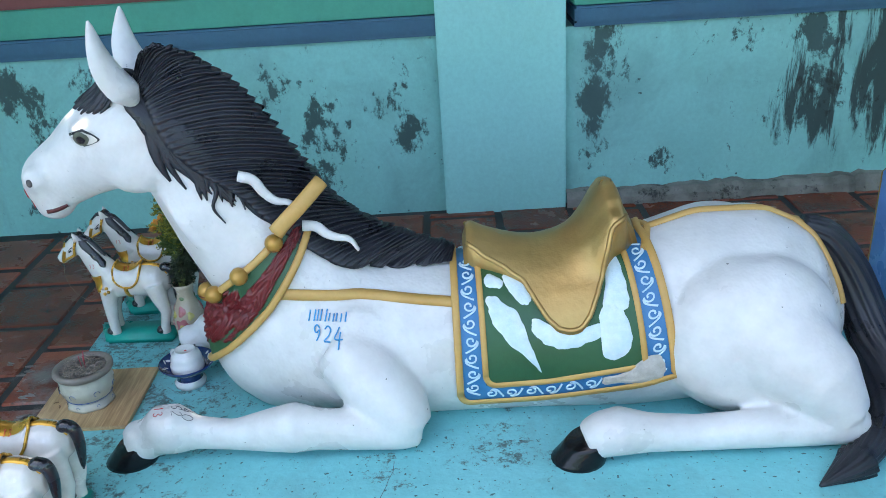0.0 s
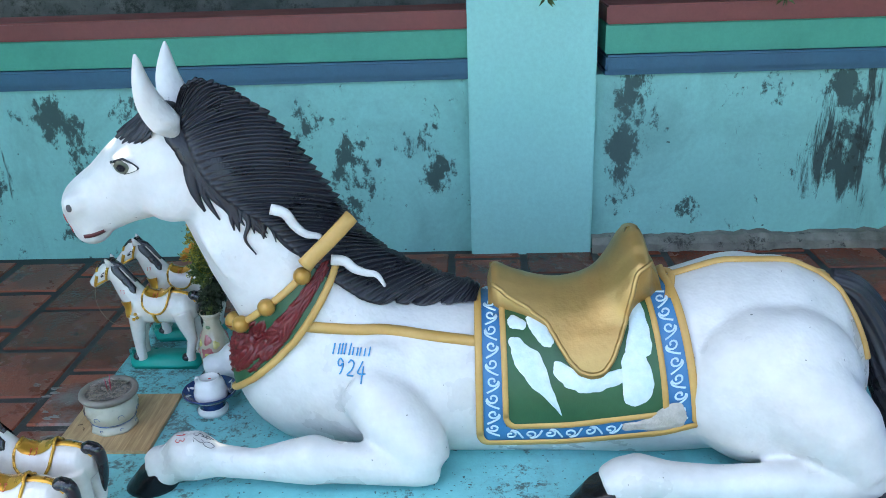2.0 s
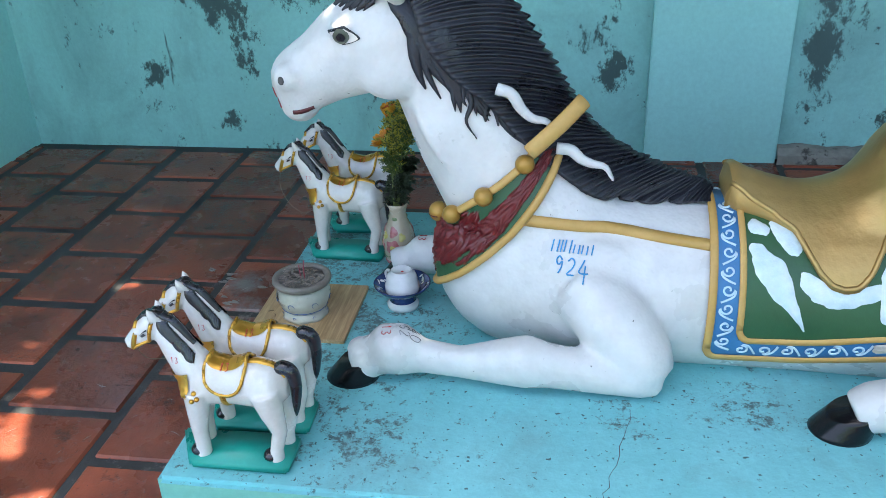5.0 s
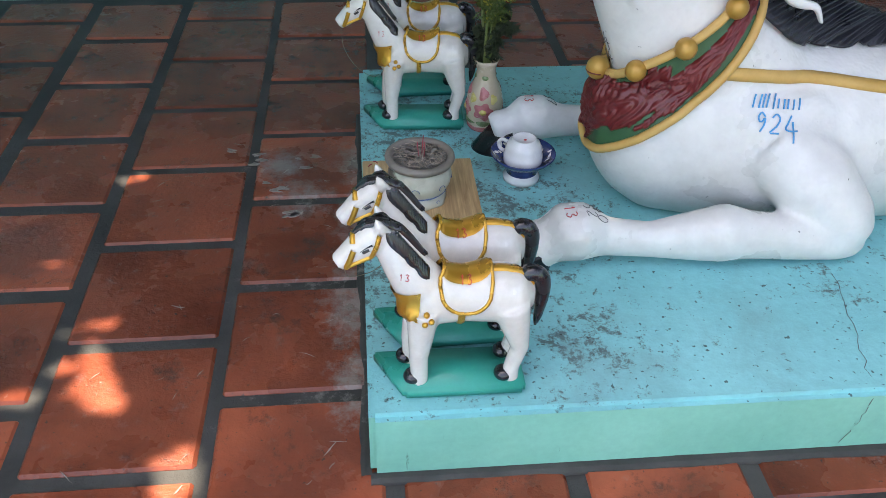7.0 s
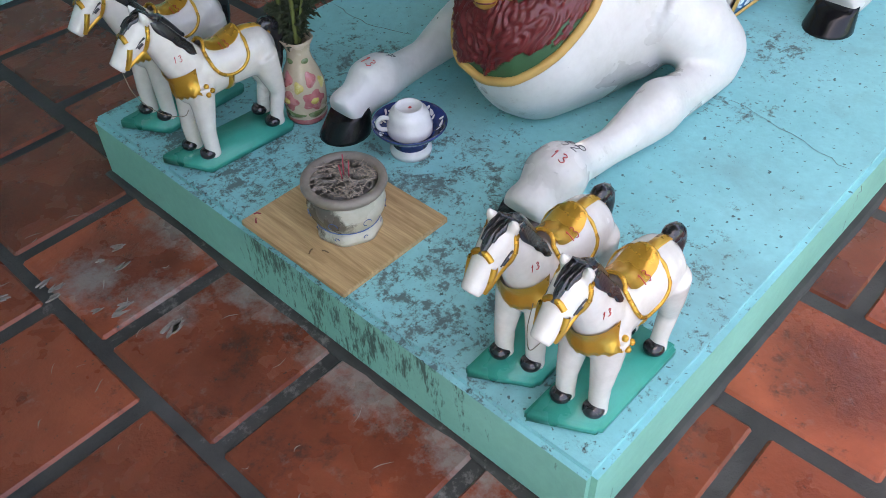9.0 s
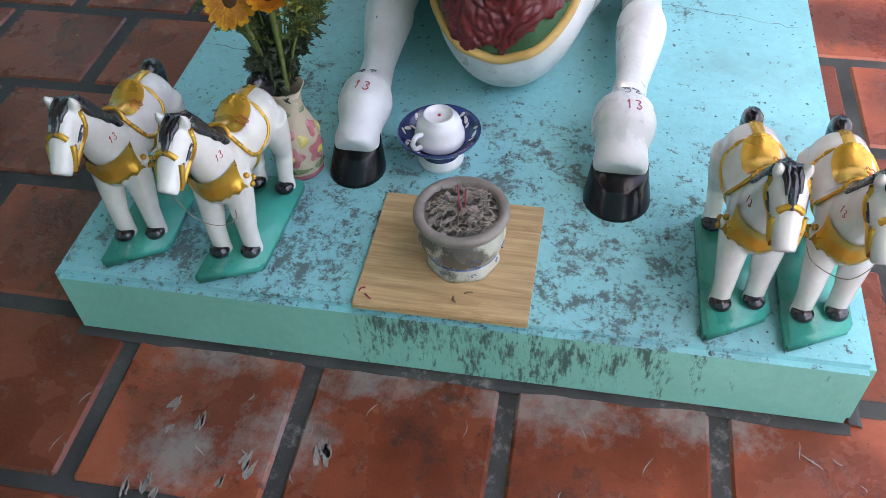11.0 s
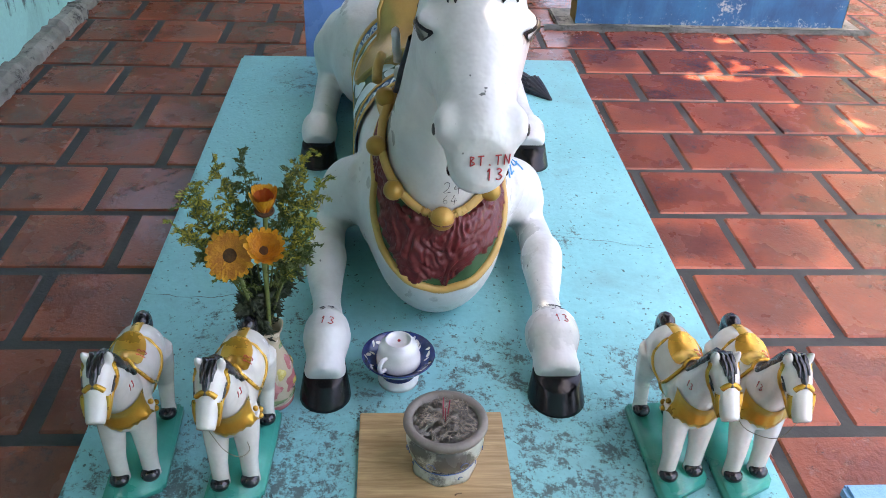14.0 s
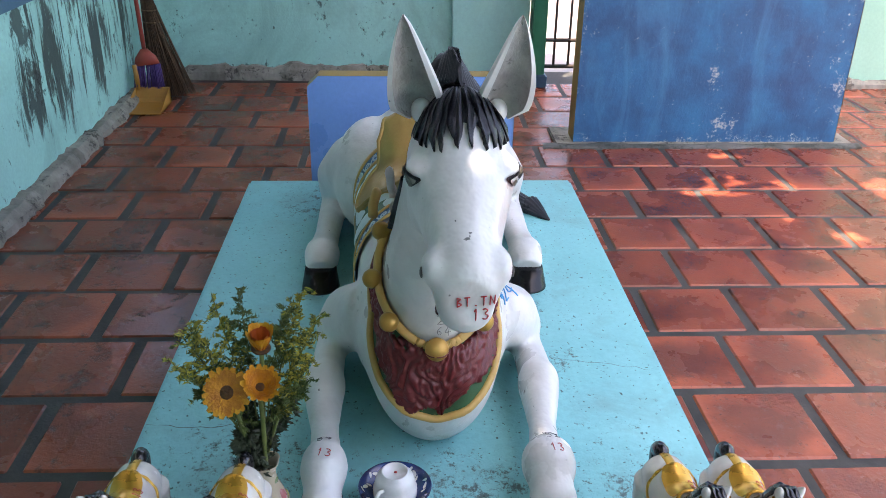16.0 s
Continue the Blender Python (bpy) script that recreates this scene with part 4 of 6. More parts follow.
    def border(u0, u1, s1, width, mat, lift):
        for sg in (-1, 1):
            pts = [(u0, sg * s1 * i / 24) for i in range(23)]
            pts += [(u0 + (0.05 - 0.05 * math.cos(a)), sg * (s1 * 22 / 24 + s1 * 2 / 24 * math.sin(a))) for a in (math.pi / 2 * i / 6 for i in range(7))]
            pts += [(u0 + 0.05 + (u1 - u0 - 0.1) * i / 20, sg * s1) for i in range(1, 20)]
            pts += [(u1, sg * s1)] + [(u1, sg * s1 * (24 - i) / 24) for i in range(1, 25)]
            line(pts, width, mat, lift)
    panel(0.0, 1.0, -S, S, 0.006, mat_cloth_blue, 30, 90)
    panel(0.125, 0.875, -(S - 0.052), S - 0.052, 0.0085, mat_cloth_green, 26, 80)
    border(0.0, 1.0, S, 0.016, mat_ochre, 0.012)
    border(0.125, 0.872, S - 0.052, 0.013, mat_ochre, 0.0125)
    def scrolls(axis, a0, a1, fixed, sg):
        n = max(3, round((a1 - a0) * (1.0 if axis == "s" else SW) / 0.036))
        for k in range(n):
            mid, flip = a0 + (a1 - a0) * (k + 0.5) / n, 1 if k % 2 else -1
            pts = []
            for j in range(22):
                t = j / 21
                if t < 0.62:
                    a = t / 0.62 * 4.4 * math.pi / 2
                    r = 0.0035 + 0.0085 * t / 0.62
                    d, e = r * math.cos(a + 1.0), r * math.sin(a + 1.0) * flip
                else:
                    q = (t - 0.62) / 0.38
                    a = 4.4 * math.pi / 2 + 1.0
                    d = 0.012 * math.cos(a) * (1 - q) + 0.024 * q
                    e = (0.012 * math.sin(a) * (1 - q) - 0.012 * q + 0.010 * math.sin(math.pi * q)) * flip
                if axis == "s":
                    pts.append(((fixed * SW + e) / SW, sg * (mid + d)))
                else:
                    pts.append(((mid * SW + d) / SW, sg * (fixed + e)))
            line(pts, 0.0042, mat_scroll, 0.0095, 0.002)
    for sg in (-1, 1):
        scrolls("s", 0.02, S - 0.03, 0.065, sg)
        scrolls("s", 0.02, S - 0.03, 0.935, sg)
        scrolls("u", 0.10, 0.66, S - 0.026, sg)
    def blob(points, mat, lift, sg, steps=5):
        cu, cs = sum(p[0] for p in points) / len(points), sum(p[1] for p in points) / len(points)
        ring = []
        for k, p in enumerate(spline([(u, s, 0) for u, s in points] + [(*points[0], 0)], 72)[:-1]):
            puff = 1 + 0.07 * noise.noise((p.x * 30, p.y * 75, 2.0)) + 0.05 * abs(math.sin(k * 0.55))
            ring.append((cu + (p.x - cu) * puff, cs + (p.y - cs) * puff))
        vv, ff, m = [], [], len(ring)
        for i in range(steps + 1):
            t = i / steps
            for u, s in ring:
                vv.append(lay(cx(cu + (u - cu) * t, 0.2), sg * (cs + (s - cs) * t), lift + 0.004 * (1 - t ** 4)))
        for i in range(steps):
            for j in range(m):
                ff.append((i * m + j, i * m + (j + 1) % m, (i + 1) * m + (j + 1) % m, (i + 1) * m + j))
        b.add(vv, ff, mat)
    for sg in (-1, 1):
        blob([(0.145, 0.09), (0.17, 0.079), (0.20, 0.085), (0.235, 0.098), (0.225, 0.114), (0.185, 0.112), (0.155, 0.108)], mat_cloud, 0.0095, sg)
        blob([(0.237, 0.088), (0.28, 0.08), (0.33, 0.095), (0.365, 0.13), (0.355, 0.152), (0.31, 0.148), (0.27, 0.125), (0.25, 0.108)], mat_cloud, 0.0095, sg)
        blob([(0.145, 0.14), (0.17, 0.132), (0.21, 0.138), (0.25, 0.155), (0.29, 0.165), (0.32, 0.195), (0.345, 0.23), (0.375, 0.265), (0.395, 0.297), (0.355, 0.275), (0.30, 0.25), (0.255, 0.235), (0.22, 0.212), (0.18, 0.19), (0.165, 0.165)], mat_cloud, 0.0095, sg)
        blob([(0.36, 0.192), (0.385, 0.185), (0.42, 0.192), (0.46, 0.21), (0.53, 0.226), (0.60, 0.226), (0.665, 0.215), (0.70, 0.222), (0.69, 0.242), (0.62, 0.25), (0.55, 0.256), (0.48, 0.25), (0.42, 0.235), (0.375, 0.215)], mat_cloud, 0.0095, sg)
        blob([(0.685, 0.20), (0.72, 0.18), (0.77, 0.178), (0.81, 0.21), (0.835, 0.255), (0.81, 0.287), (0.75, 0.297), (0.70, 0.28), (0.69, 0.245)], mat_cloud, 0.0100, sg)
        blob([(0.755, 0.05), (0.785, 0.06), (0.81, 0.10), (0.825, 0.15), (0.83, 0.185), (0.79, 0.20), (0.745, 0.195), (0.71, 0.178), (0.73, 0.14), (0.745, 0.09)], mat_cloud, 0.0095, sg)
    # bare patch where the paint has come off
    blob([(0.70, S - 0.040), (0.80, S - 0.044), (0.90, S - 0.070), (0.97, S - 0.06), (0.985, S - 0.012), (0.88, S - 0.010), (0.78, S - 0.018), (0.71, S - 0.020)], mat_bare, 0.011, 1)

    # saddle
    rim = [(1.045, 0.548, 0.042), (1.055, 0.556, 0.055), (1.09, 0.538, 0.068), (1.125, 0.526, 0.086), (1.16, 0.517, 0.112), (1.185, 0.513, 0.160), (1.205, 0.513, 0.195), (1.225, 0.516, 0.217), (1.25, 0.523, 0.228), (1.272, 0.534, 0.227),
           (1.292, 0.550, 0.210), (1.310, 0.571, 0.172), (1.328, 0.596, 0.128), (1.345, 0.620, 0.097), (1.362, 0.638, 0.080), (1.384, 0.640, 0.070), (1.400, 0.605, 0.055)]
    rows = []
    for k in range(56):
        x = 1.045 + (1.405 - 1.045) * k / 55
        top, reach = lerp_list(rim, x)
        spine = lay(x, 0.0, 0.0).z
        row = []
        for j in range(-24, 25):
            t = j / 24
            extra = (top - spine - 0.019) * math.cos(math.pi / 2 * min(1.0, abs(t) * reach / 0.125)) ** (1.25 - 0.65 * max(0.0, min(1.0, (x - 1.28) / 0.08)))
            row.append(lay(x, t * reach, 0.019 + max(0.0, extra)))
        row.insert(0, lay(x, -reach, 0.006))
        row.append(lay(x, reach, 0.006))
        rows.append(row)
    b.rings(rows, mat_saddle, closed=False)
    for row, dx in ((rows[0], -0.006), (rows[-1], 0.008)):
        low = [lay(row[0].x + dx, (j / 25 - 1) * lerp_list(rim, row[0].x)[1], 0.006) for j in range(len(row))]
        b.rings([row, [p.lerp(q, 0.5) + Vector((dx, 0, 0)) for p, q in zip(row, low)], low], mat_saddle, closed=False)
    for sg in (1, -1):
        edge = [r[-3 if sg > 0 else 2] for r in rows]
        b.tube([p for p in edge], 0.0055, mat_saddle, 8)

    # collar with bells
    def around(phi, z, tx, s):
        way = Vector((-math.cos(phi), -s * math.sin(phi), 0))
        t = Vector((tx, C, z))
        p, nr = skin.cast(t + way * 0.7, -way)
        return (p, nr) if p else (t + way * 0.12, way)
    def collar_point(phi, v, s, lift):
        q = min(1.0, abs(phi) / radians(96))
        zu, zl = 0.415 + 0.215 * q ** 1.25, 0.268 + 0.312 * q ** 1.75
        tx = 0.60 + 0.07 * q
        p, nr = around(abs(phi), zl + (zu - zl) * v, tx + (1 - v) * 0.025 * q, s)
        return p + nr * lift
    cols = []
    steps = 150
    for k in range(-steps, steps + 1):
        phi = radians(98) * k / steps
        s = 1 if k >= 0 else -1
        cols.append((phi, s))
    # crimson beast in low relief on a green ground
    nv = 40
    grid = []
    for phi, s in cols:
        col = []
        for j in range(nv + 1):
            v = j / nv
            a, c = phi * 0.62, v * 0.9
            edge = noise.noise((a * 5.0 + 3.1, c * 4.0, 0.7)) * 0.30 + noise.noise((a * 14.0, c * 11.0, 4.2)) * 0.10
            red = abs(v - 0.50 - 0.05 * math.sin(a * 7.0)) < 0.375 - 0.13 * min(1.0, abs(phi) / 1.1) + 0.75 * edge
            swirl = noise.noise((a * 9.0, c * 6.0, 1.3)) * 5.0
            scale = abs(math.sin(a * 34.0 + swirl + 2.0 * math.sin(c * 13))) ** 1.5 * (0.35 + 0.65 * abs(math.sin(c * 19.0 + 1.6 * swirl)))
            col.append((collar_point(phi, v, s, 0.009 + ((0.003 + 0.0075 * scale) if red else 0.0)), red))
        grid.append(col)
    b_verts = [p for col in grid for p, _ in col]
    for want, mat in ((True, mat_collar_red), (False, mat_cloth_green)):
        ff = []
        for i in range(len(grid) - 1):
            for j in range(nv):
                if (sum(grid[i + di][j + dj][1] for di in (0, 1) for dj in (0, 1)) >= 2) == want:
                    k = i * (nv + 1) + j
                    ff.append((k, k + 1, k + nv + 2, k + nv + 1))
        b.add(b_verts, ff, mat)
    for v in (0.015, 0.985):
        pts = [collar_point(phi, v, s, 0.011) for phi, s in cols]
        b.tube(pts, 0.0085, mat_ochre, 8)
    for s in (-1, 1):
        b.tube([collar_point(s * radians(98), j / 8, s, 0.011) for j in range(9)], 0.0085, mat_ochre, 8)
        for deg in (31, 53, 76):
            b.ball(collar_point(s * radians(deg), 1.0, s, 0.022), 0.0195, mat_gold, 10)
        # strap rising over the mane
        b.tube(spline([(0.650, C + s * 0.122, 0.612), (0.675, C + s * 0.120, 0.636), (0.712, C + s * 0.104, 0.668), (0.750, C + s * 0.074, 0.702)] if s < 0 else [(0.650, C + 0.122, 0.612), (0.668, C + 0.121, 0.630), (0.690, C + 0.114, 0.648)], 10), [(0.010, 0.0165)] * 10, mat_ochre, 12, side=(0, 1, 0))
        # breast strap to the cloth
        pts = []
        for q in spline([(0.628, 0, 0.468), (0.70, 0, 0.461), (0.80, 0, 0.449), (0.92, 0, 0.434), (1.012, 0, 0.425)], 26):
            p, _ = skin.cast((q.x, C + s * 0.6, q.z), (0, -s, 0))
            if p:
                pts.append(p)
        ribbon(b, pts, 0.023, mat_ochre, skin, 0.006, 0.006)
    bell = collar_point(0.0, 1.0, 1, 0.024)
    b.ball(bell, 0.0225, mat_gold, 12)
    b.tube([bell + Vector((-0.0215 * math.cos(a), 0.0215 * math.sin(a), -0.004)) for a in (math.pi * (j / 12 - 0.5) for j in range(13))], 0.0018, mat_collar_red, 5)

    # crupper strap over the rump
    def spine_top(x, y):
        p, _ = skin.cast((x, y, 1.2), (0, 0, -1))
        return p
    ribbon(b, [spine_top(1.44 + 0.36 * i / 24, C) for i in range(25)], 0.020, mat_ochre, skin, 0.007, 0.006)
    for s in (-1, 1):
        ribbon(b, [spine_top(1.445 - 0.02 * i / 8, C + s * (0.004 + 0.075 * i / 8)) for i in range(9)], 0.018, mat_ochre, skin, 0.007, 0.006)
        ribbon(b, [spine_top(1.770 + 0.085 * i / 12, C + s * (0.005 + 0.095 * i / 12)) for i in range(13) if spine_top(1.770 + 0.085 * i / 12, C + s * (0.005 + 0.095 * i / 12))], 0.018, mat_ochre, skin, 0.007, 0.006)

    # tail, grooved, laid round to the near side
    path = spline([(1.790, C, 0.508), (1.845, C - 0.004, 0.478), (1.895, C - 0.012, 0.405), (1.930, C - 0.045, 0.310), (1.940, C - 0.13, 0.225), (1.900, C - 0.25, 0.172), (1.815, C - 0.36, 0.152), (1.700, C - 0.43, 0.140)], 60)
    rings = []
    for i, p in enumerate(path):
        d = (path[min(i + 1, 59)] - path[max(i - 1, 0)]).normalized()
        sd = (Vector((0, 1, 0)) - d * d.y).normalized()
        up = d.cross(sd)
        t = i / 59
        w = 0.027 + 0.030 * math.sin(math.pi * min(1, t * 1.15)) if t < 0.87 else 0.046 * (1 - (t - 0.87) / 0.14)
        rings.append([p + (sd * math.cos(a) + up * math.sin(a) * 0.85) * w * (1 + 0.055 * math.cos(a * 15 + t * 4)) for a in (2 * math.pi * j / 60 for j in range(60))])
    b.rings(rings, mat_black)

    # marks written on the paint
    def on_side(x, z, turn=0.0, lean=0.0):
        def f(u, v, lift):
            p, nr = skin.cast((x + u * math.cos(turn) - v * math.sin(turn) + lean * v, C - 0.8, z + u * math.sin(turn) + v * math.cos(turn)), (0, 1, 0))
            return p + nr * lift if p else None
        return f
    def on_front(y, z, turn=0.0, x0=0.14, back=0.9):
        def f(u, v, lift):
            uu, vv = u * math.cos(turn) - v * math.sin(turn), u * math.sin(turn) + v * math.cos(turn)
            p, nr = skin.cast((x0 - back, y - uu, z + vv + back * 0.39), (0.9, 0, -0.35))
            return p + nr * lift if p else None
        return f
    def on_leg(x, y, turn=0.0):
        def f(u, v, lift):
            p, nr = skin.cast((x + u * math.sin(turn) + v * math.cos(turn), y - u * math.cos(turn) + v * math.sin(turn), 0.6), (0, 0, -1))
            return p + nr * lift if p else None
        return f
    pen(b, "924", 0.031, mat_ink_blue, on_side(0.738, 0.386, -0.03, 0.08), 0.10, 0.003)
    x = 0.698
    for w, h in ((0.014, 0.022), (0.003, 0.022), (0.014, 0.022), (0.012, 0.013), (0.012, 0.013), (0.010, 0.015)):
        f = on_side(x + w / 2, 0.420 - (0.022 - h) * 0.4, -0.04, 0.2)
        for q in ((-0.4, 0.4) if w > 0.01 else (0.0,)):
            b.tube([f(w * q, h * (k / 4 - 0.5), 0.003) for k in range(5)], 0.0015, mat_ink_blue, 6)
        x += w + 0.004
    pen(b, "BT.TN", 0.0150, mat_ink_red, on_front(0.534, 0.702, 0.08), 0.12)
    pen(b, "13", 0.018, mat_ink_red, on_front(0.526, 0.680, 0.05), 0.11)
    pen(b, "13", 0.019, mat_ink_red, on_leg(0.368, C - 0.226, 0.15))
    pen(b, "13", 0.019, mat_ink_red, on_leg(0.368, C + 0.212, -0.1))
    pen(b, "40", 0.022, mat_ink_black, on_leg(0.425, C - 0.220, 0.3), 0.06)
    pen(b, "52", 0.020, mat_ink_black, on_leg(0.405, C - 0.222, 0.2), 0.06)
    pen(b, "57", 0.022, mat_ink_black, on_leg(0.415, C + 0.215, 0.2), 0.06)
    pen(b, "24", 0.024, mat_ink_black, on_front(C - 0.015, 0.505, 0.05, 0.42, 0.10), 0.05, 0.003)
    pen(b, "64", 0.020, mat_ink_black, on_front(C - 0.012, 0.477, 0.0, 0.42, 0.10), 0.05, 0.003)
    return b.thing("horse_statue", "white cement statue of a reclining horse, black mane, gold saddle", "statue")


horse()


# ---- the figurines: each one mesh ----
def figurine():
    body = Build()
    trunk = [(0.043, 0.165, 0.012, 0.020), (0.055, 0.167, 0.030, 0.040), (0.09, 0.172, 0.038, 0.047), (0.14, 0.172, 0.037, 0.043), (0.19, 0.174, 0.043, 0.047), (0.222, 0.172, 0.038, 0.042), (0.243, 0.168, 0.014, 0.020)]
    rings = []
    for k in range(25):
        x = 0.043 + 0.2 * k / 24
        z, ry, rz = lerp_list(trunk, x)
        rings.append([Vector((x, ry * math.cos(a), z + rz * math.sin(a))) for a in (2 * math.pi * j / 24 for j in range(24))])
    body.rings(rings, mat_mini_white)
    Y = (0, 1, 0)
    body.tube([(0.088, 0, 0.178), (0.068, 0, 0.205), (0.048, 0, 0.240), (0.034, 0, 0.270), (0.026, 0, 0.292)], [(0.034, 0.040), (0.031, 0.038), (0.025, 0.031), (0.022, 0.027), (0.018, 0.020)], mat_mini_white, 18, side=Y)
    body.tube([(0.034, 0, 0.292), (0.012, 0, 0.284), (-0.012, 0, 0.266), (-0.031, 0, 0.249), (-0.042, 0, 0.240)], [(0.016, 0.018), (0.023, 0.027), (0.0185, 0.021), (0.0150, 0.0165), (0.0130, 0.0138)], mat_mini_white, 18, side=Y)
    legs = []
    for s in (-1, 1):
        body.tube([(0.020, s * 0.013, 0.302), (0.016, s * 0.016, 0.313), (0.012, s * 0.018, 0.323)], [0.009, 0.007, 0.002], mat_mini_white, 10)
        dx = 0.016 if s > 0 else 0.0
        legs.append((0.066 - dx * 0.6, s * 0.023))
        legs.append((0.206 + dx * 0.3, s * 0.025))
        body.tube([(0.078, s * 0.021, 0.165), (0.074 - dx * 0.3, s * 0.023, 0.115), (0.071 - dx * 0.6, s * 0.023, 0.07), (0.072 - dx * 0.6, s * 0.023, 0.036), (0.070 - dx * 0.6, s * 0.023, 0.022)],
                  [0.026, 0.0200, 0.0150, 0.0140, 0.0160], mat_mini_white, 14)
        body.tube([(0.205, s * 0.022, 0.170), (0.215, s * 0.025, 0.125), (0.224 + dx * 0.3, s * 0.025, 0.085), (0.214 + dx * 0.3, s * 0.025, 0.045), (0.212 + dx * 0.3, s * 0.025, 0.022)],
                  [0.030, 0.022, 0.0145, 0.0125, 0.0145], mat_mini_white, 14)
    verts, faces = fused(body, 0.0032, 4)
    skin = Skin(verts, faces)
    b = Build()
    b.add(verts, faces, mat_mini_white)
    # base with a slanting front
    bm = bmesh.new()
    low = [bm.verts.new((x, y, 0)) for x, y in ((0.0, 0.046), (0.048, -0.046), (0.236, -0.046), (0.236, 0.046))]
    f = bm.faces.new(low)
    top = bmesh.ops.extrude_face_region(bm, geom=[f])
    for v in [g for g in top["geom"] if isinstance(g, bmesh.types.BMVert)]:
        v.co.z += 0.024
    bmesh.ops.recalc_face_normals(bm, faces=list(bm.faces))
    bmesh.ops.bevel(bm, geom=list(bm.edges), offset=0.006, segments=3, affect="EDGES")
    bm.verts.index_update()
    b.add([v.co for v in bm.verts], [[v.index for v in f.verts] for f in bm.faces], mat_mini_base)
    bm.free()
    for x, y in legs:
        b.ball((x - 0.004, y, 0.031), (0.0150, 0.0155, 0.0115), mat_mini_black, 8)

    def side(x, z, s, lift=0.001):
        p, nr = skin.cast((x, s * 0.3, z), (0, -s, 0))
        return p + nr * lift if p else None

    def over(x, y, lift=0.001):
        p, nr = skin.cast((x, y, 0.5), (0, 0, -1))
        return p + nr * lift if p else None

    for s in (-1, 1):
        # bridle
        for path, w in (([(0.018, 0.300), (0.014, 0.286), (0.008, 0.268), (0.004, 0.258)], 0.0055), ([(0.004, 0.259), (-0.010, 0.252), (-0.026, 0.244)], 0.0045), ([(-0.018, 0.272), (-0.024, 0.256), (-0.030, 0.240)], 0.007)):
            pts = [side(q.x, q.z, s) for q in spline([(x, 0, z) for x, z in path], 10)]
            ribbon(b, [p for p in pts if p], w * 1.15, mat_mini_gold, skin, 0.0030, 0.004)
        # eye
        pts = [side(q.x, q.z, s) for q in spline([(0.008, 0, 0.284), (0.0, 0, 0.279), (-0.010, 0, 0.270)], 8)]
        ribbon(b, [p for p in pts if p], 0.003, mat_mini_black, skin, 0.0012, 0.002, True)
        pts = [side(q.x, q.z, s) for q in spline([(0.003, 0, 0.275), (-0.002, 0, 0.272), (-0.006, 0, 0.269)], 6)]
        ribbon(b, [p for p in pts if p], 0.0045, mat_mini_black, skin, 0.0012, 0.002)
        # mane locks down the neck
        rnd = random.Random(3 + s)
        for k in range(30):
            t = k / 29
            x0, z0 = 0.034 + 0.048 * t, 0.309 - 0.066 * t
            ln = (0.022 - 0.006 * t + rnd.uniform(0, 0.007)) * (1.0 if s < 0 else 0.5)
            pts = [side(x0 - 0.002 - 0.004 * q + 0.008 * q * q, z0 - 0.004 - ln * q, s) for q in (j / 7 for j in range(8))]
            pts = [p for p in pts if p]
            if len(pts) > 3:
                ribbon(b, pts, 0.0125, mat_mini_black, skin, 0.0024 + 0.0006 * (k % 2), 0.003, [1.0, 1.0, 1.0, 0.97, 0.9, 0.75, 0.5, 0.15][8 - len(pts):])
        # girth and saddle skirt
        pts = [side(0.132, 0.172 - 0.042 * q, s) for q in (j / 8 for j in range(9))]
        ribbon(b, [p for p in pts if p], 0.010, mat_mini_gold, skin, 0.0022, 0.003)
        # red number
        pen(b, "13", 0.011, mat_ink_red, lambda u, v, l, s=s: side(0.050 - s * u, 0.228 + v, s, l), 0.10, 0.0008)
    # crest of the mane, forelock
    crest = [skin.near(q) for q in spline([(0.034, 0, 0.312), (0.052, 0, 0.295), (0.066, 0, 0.273), (0.082, 0, 0.250)], 24)]
    ribbon(b, crest, 0.022, mat_mini_black, skin, 0.004, 0.005, [1 - 0.6 * (q / 23) ** 2 for q in range(24)])
    for dy, x1, w in ((0.0, -0.022, 0.021), (-0.006, -0.008, 0.014), (0.006, -0.010, 0.014)):
        pts = [over(0.028 + (x1 - 0.028) * q / 13, dy) for q in range(14)]
        ribbon(b, [p for p in pts if p], w, mat_mini_black, skin, 0.0032, 0.0042, [1 - 0.75 * (q / 13) ** 2 for q in range(14)] if all(pts) else True)
    # noseband
    ribbon(b, [p for p in (over(-0.019, 0.0125 * (q / 6 - 1), 0.001) for q in range(13)) if p], 0.0075, mat_mini_gold, skin, 0.003, 0.004)
    # breastplate
    rows = []
    for k in range(-20, 21):
        phi = radians(68) * k / 20
        q = abs(k) / 20
        row = []
        for j in range(7):
            v = j / 6
            z = (0.145 + 0.014 * q ** 1.6 + 0.006 * abs(math.sin(k * 0.62))) * (1 - v) + (0.192 + 0.012 * q) * v
            way = Vector((-math.cos(phi), math.sin(phi), 0))
            p, nr = skin.cast(Vector((0.085, 0, z)) + way * 0.2, -way)
            if p is None:
                p, nr = Vector((0.085, 0, z)) + way * 0.03, way
            row.append(p + nr * (0.0030 + 0.0010 * abs(math.sin(k * 0.62)) * (1 - v)))
        row.insert(0, row[0] + Vector((0.003, 0, 0)))
        rows.append(row)
    b.rings(rows, mat_mini_gold, closed=False)
    for s in (-1, 1):
        for dx, dz in ((0, 0), (0.009, 0.004), (0.003, 0.011)):
            p = side(0.078 + dx, 0.156 + dz, s, 0.001)
            if p:
                b.ball(p, 0.0048, mat_mini_gold, 6)
    # saddle: pale seat with a gold rim
    rows = []
